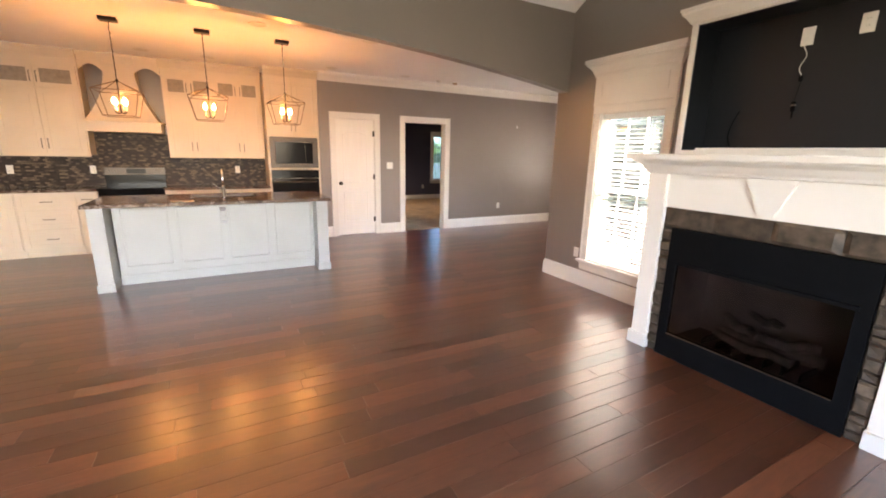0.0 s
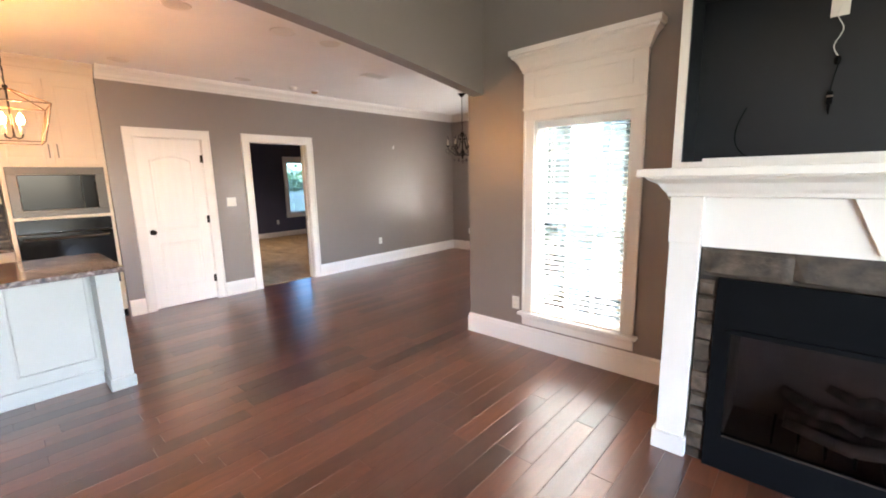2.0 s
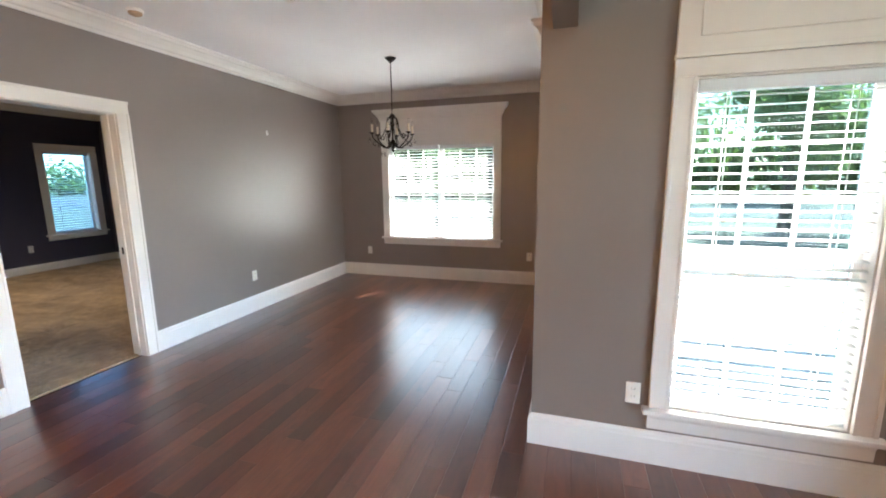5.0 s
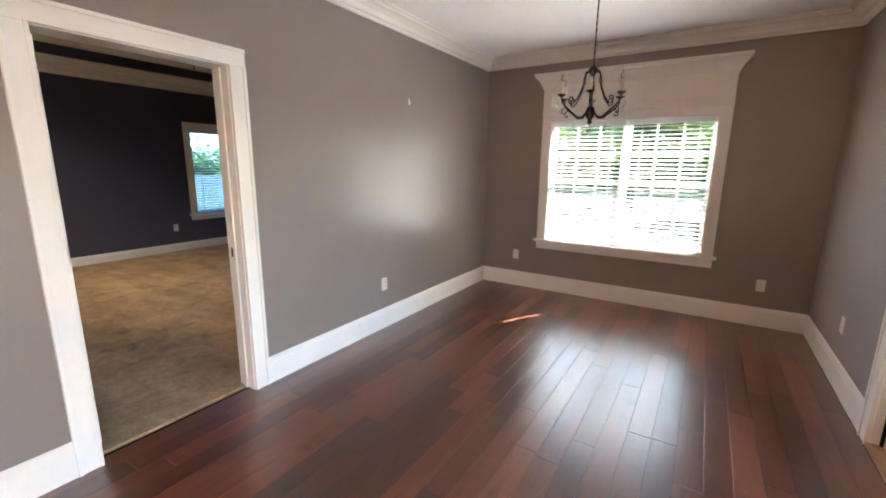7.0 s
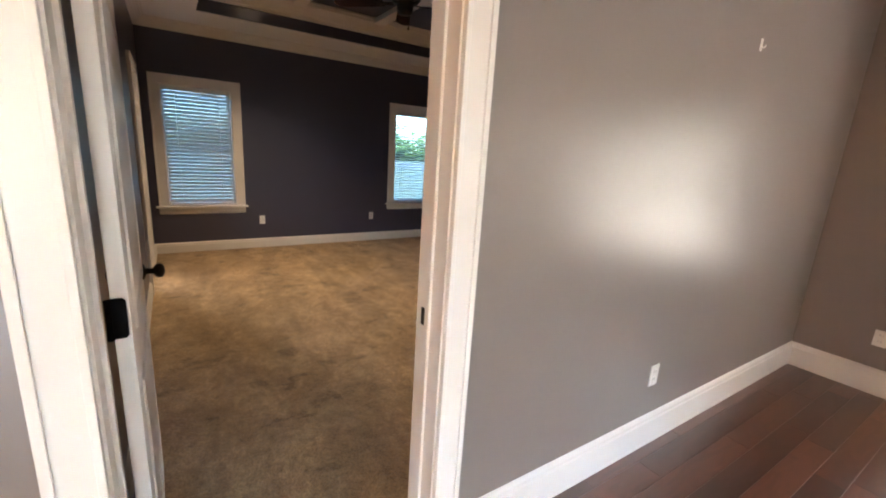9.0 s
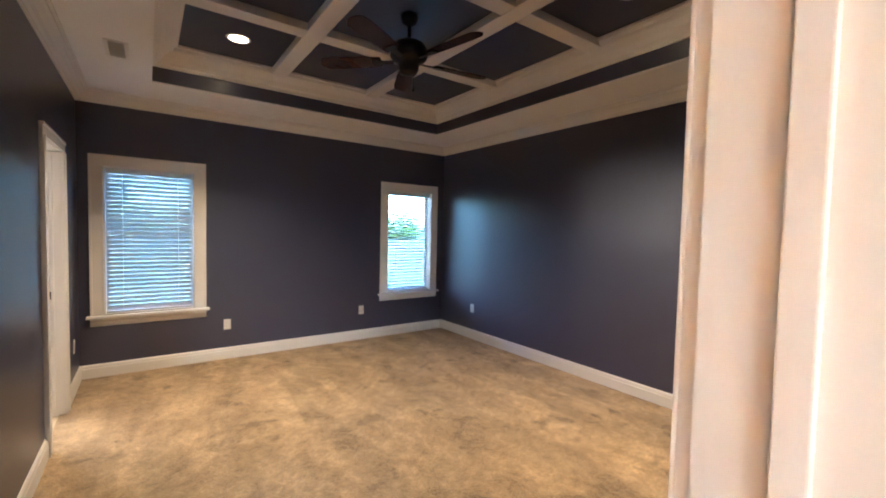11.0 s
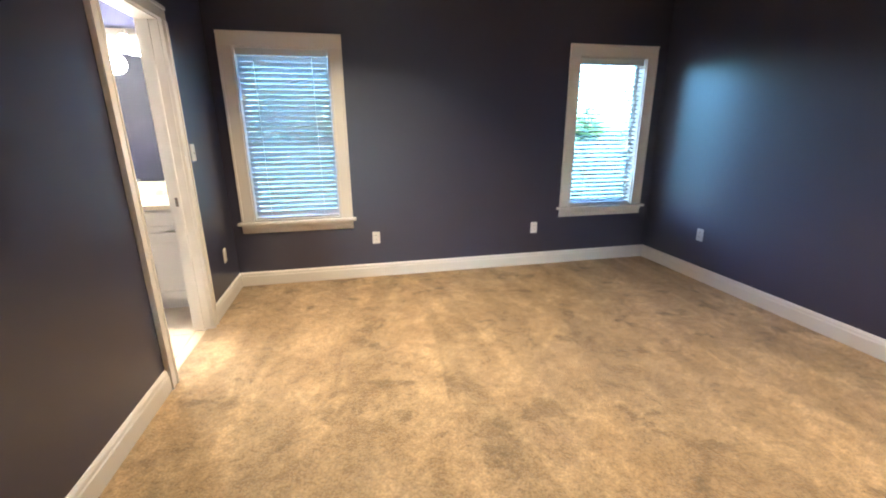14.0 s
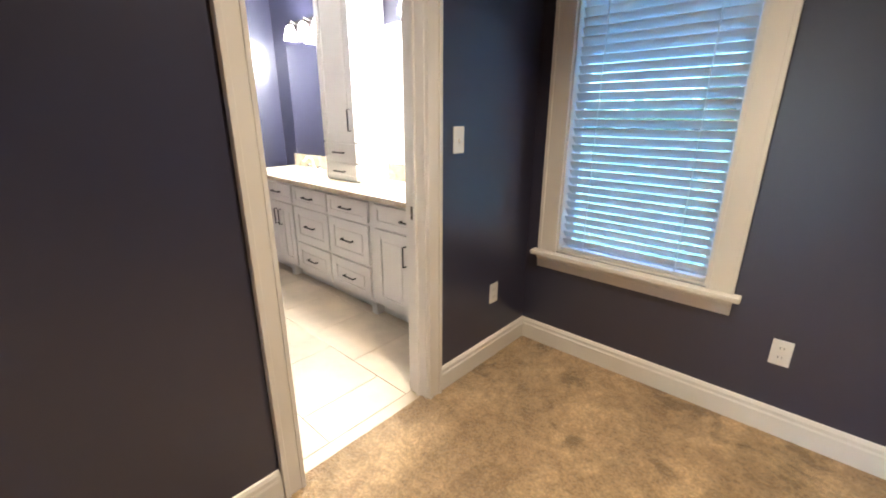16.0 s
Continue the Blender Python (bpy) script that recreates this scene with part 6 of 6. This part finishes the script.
def tree(x, y, h, spread, seed):
    r = random.Random(seed)
    ob = thing("tree", (x, y, -0.42), "leafy green tree standing on the lawn", "tree", group="garden trees")
    trunk = [(x + r.uniform(-0.1, 0.1) * k, y + r.uniform(-0.1, 0.1) * k, -0.42 + h * 0.16 * k) for k in range(5)]
    part("trunk", tube(bmesh.new(), trunk, [0.24, 0.19, 0.16, 0.12, 0.07], 8), BARK, ob)
    limbs, leaves = bmesh.new(), []
    for k in range(11):
        a, z0 = r.uniform(0, 6.28), h * r.uniform(0.22, 0.6)
        ln = spread * r.uniform(0.55, 1.0)
        p = [(x, y, z0), (x + 0.5 * ln * math.cos(a), y + 0.5 * ln * math.sin(a), z0 + 0.25 * ln), (x + ln * math.cos(a), y + ln * math.sin(a), z0 + r.uniform(0.3, 0.8) * ln)]
        tube(limbs, p, [0.07, 0.045, 0.015], 5)
        leaves += [p[1], p[2], ((p[1][0] + p[2][0]) / 2, (p[1][1] + p[2][1]) / 2, (p[1][2] + p[2][2]) / 2)]
    leaves += [(x, y, h * 0.85), (x, y, h * 0.7)]
    part("limbs", limbs, BARK, ob)
    verts, faces = [], []
    for c in leaves:
        for _ in range(190):
            q = Vector((r.gauss(0, 0.42), r.gauss(0, 0.42), r.gauss(0, 0.34))) * (spread / 2.2) + Vector(c)
            n = Vector((r.uniform(-1, 1), r.uniform(-1, 1), r.uniform(0.1, 1))).normalized()
            e = n.orthogonal().normalized() * r.uniform(0.05, 0.1)
            f = n.cross(e)
            i = len(verts)
            verts += [q - e * 1.5, q + f * 0.7, q + e * 1.5, q - f * 0.7]
            faces.append((i, i + 1, i + 2, i + 3))
    me = bpy.data.meshes.new("crown")
    me.from_pydata([tuple(v) for v in verts], [], faces)
    me.materials.append(LEAF)
    crown_ob = new("crown", me)
    crown_ob.parent = ob
    crown_ob.matrix_parent_inverse = ob.matrix_basis.inverted()


for k, (x, y, h, s) in enumerate(((21, 2.0, 7.5, 2.6), (23, 7.5, 8.0, 2.8), (36, -3, 9, 3.4), (38, 4.5, 10, 3.6), (37, 11.5, 9, 3.4), (19, -3.5, 7, 2.6), (14.5, -7.5, 7, 2.4), (39, 19, 10, 3.6), (13.5, 34, 4.2, 2.4), (1.0, 40, 5, 2.4), (37, -11, 10, 3.6))):
    tree(x, y, h, s, 20 + k)
hedge_v, hedge_f = [], []
r = random.Random(9)
for _ in range(26000):
    side = r.random() < 0.6
    cx, cy = (r.gauss(46, 1.5), r.uniform(-45, 60)) if side else (r.uniform(-40, 46), r.gauss(75, 2.0))
    q = Vector((cx, cy, -0.4 + abs(r.gauss(0, 3.6 if side else 1.6)) + 1.2 * math.sin((cx + cy) * 0.7) ** 2))
    n = Vector((r.uniform(-1, 1), r.uniform(-1, 1), r.uniform(0.1, 1))).normalized()
    e = n.orthogonal().normalized() * r.uniform(0.18, 0.38)
    f = n.cross(e)
    i = len(hedge_v)
    hedge_v += [tuple(q - e * 1.4), tuple(q + f), tuple(q + e * 1.4), tuple(q - f)]
    hedge_f.append((i, i + 1, i + 2, i + 3))
me = bpy.data.meshes.new("far_woods")
me.from_pydata(hedge_v, [], hedge_f)
me.materials.append(LEAF)
tagged(new("far_woods", me), "dense green woods in the distance", "woods", kind="stuff")

# ---- floor pieces ----
PLANK = 0.124
rnd = random.Random(11)


def plank_geometry(length):
    """A board with eased edges: its top at z = 0, its corner at the origin."""
    g, c = 0.0008, 0.0025
    o = [(g, g), (length - g, g), (length - g, PLANK - g), (g, PLANK - g)]
    i = [(g + c, g + c), (length - g - c, g + c), (length - g - c, PLANK - g - c), (g + c, PLANK - g - c)]
    vs = [(x, y, -0.006) for x, y in o] + [(x, y, -0.0005) for x, y in o] + [(x, y, 0.0) for x, y in i]
    fs = []
    for a in (0, 4):
        for k in range(4):
            fs.append((a + k, a + (k + 1) % 4, a + 4 + (k + 1) % 4, a + 4 + k))
    fs.append((8, 9, 10, 11))
    return vs, fs


LENGTHS = (0.52, 0.76, 0.98, 1.22, 1.45)
shared = {}
for ln in LENGTHS:
    vs, fs = plank_geometry(ln)
    me = bpy.data.meshes.new("plank")
    me.from_pydata(vs, [], fs)
    me.materials.append(WOOD)
    shared[ln] = me
rest_v, rest_f = [], []
row, y = 0, -1.6
while y < 7.66:
    x = -3.2 - rnd.random() * 0.5
    while x < 7.7:
        ln = rnd.choice(LENGTHS)
        x0, x1 = max(x, -3.2), min(x + ln, 4.10 if y < 3.62 else 7.7 if y < 7.0 else 1.97)
        if x1 - x0 > 0.03 and y + PLANK < 7.70:
            near = 2.55 < y < 6.95 and x >= 1.9 and x + ln <= (4.1 if y < 3.62 else 6.6)
            if near:
                pk = new("plank", shared[ln])
                pk.parent = floor
                pk.location = (x, y, 0)
            else:
                vs, fs = plank_geometry(x1 - x0)
                k = len(rest_v)
                rest_v += [(a + x0, b + y, c) for a, b, c in vs]
                rest_f += [tuple(k + q for q in f) for f in fs]
        x += ln
    y += PLANK
me = bpy.data.meshes.new("floor_boards")
me.from_pydata(rest_v, [], rest_f)
me.materials.append(WOOD)
boards = new("floor_boards", me)
boards.parent = floor
tagged(boards, "dark hand-scraped hardwood boards", kind="stuff")

# bathroom tiles, laid in staggered rows and cut along the walls
cut_tiles = {}
for j in range(8):
    for i in range(8):
        x0 = 3.326 - 0.45 * (i + 1) + (0.0 if j % 2 else 0.225)
        y0 = 12.25 - 0.45 * (j + 1) - 0.1
        x1, x0 = min(x0 + 0.447, 3.323), max(x0, 0.403)
        y1, y0 = y0 + 0.447, max(y0, 8.853)
        if x1 - x0 < 0.05 or y1 - y0 < 0.05:
            continue
        key = (round(x1 - x0, 3), round(y1 - y0, 3))
        if key not in cut_tiles:
            tile_bm = box(bmesh.new(), (0.0, 0.0, -0.006), (*key, 0.0), 0.0015)
            cut_tiles[key] = bpy.data.meshes.new("tile")
            tile_bm.to_mesh(cut_tiles[key])
            tile_bm.free()
            cut_tiles[key].materials.append(TILE)
        tl = new("tile", cut_tiles[key])
        tl.parent = bath_floor
        tl.location = (x0, y0, 0)
sill_tile = boxes(((3.326, 10.622, -0.006), (3.398, 11.288, 0.0)), bevel=0.0015)
part("threshold_tile", sill_tile, TILE, bath_floor)
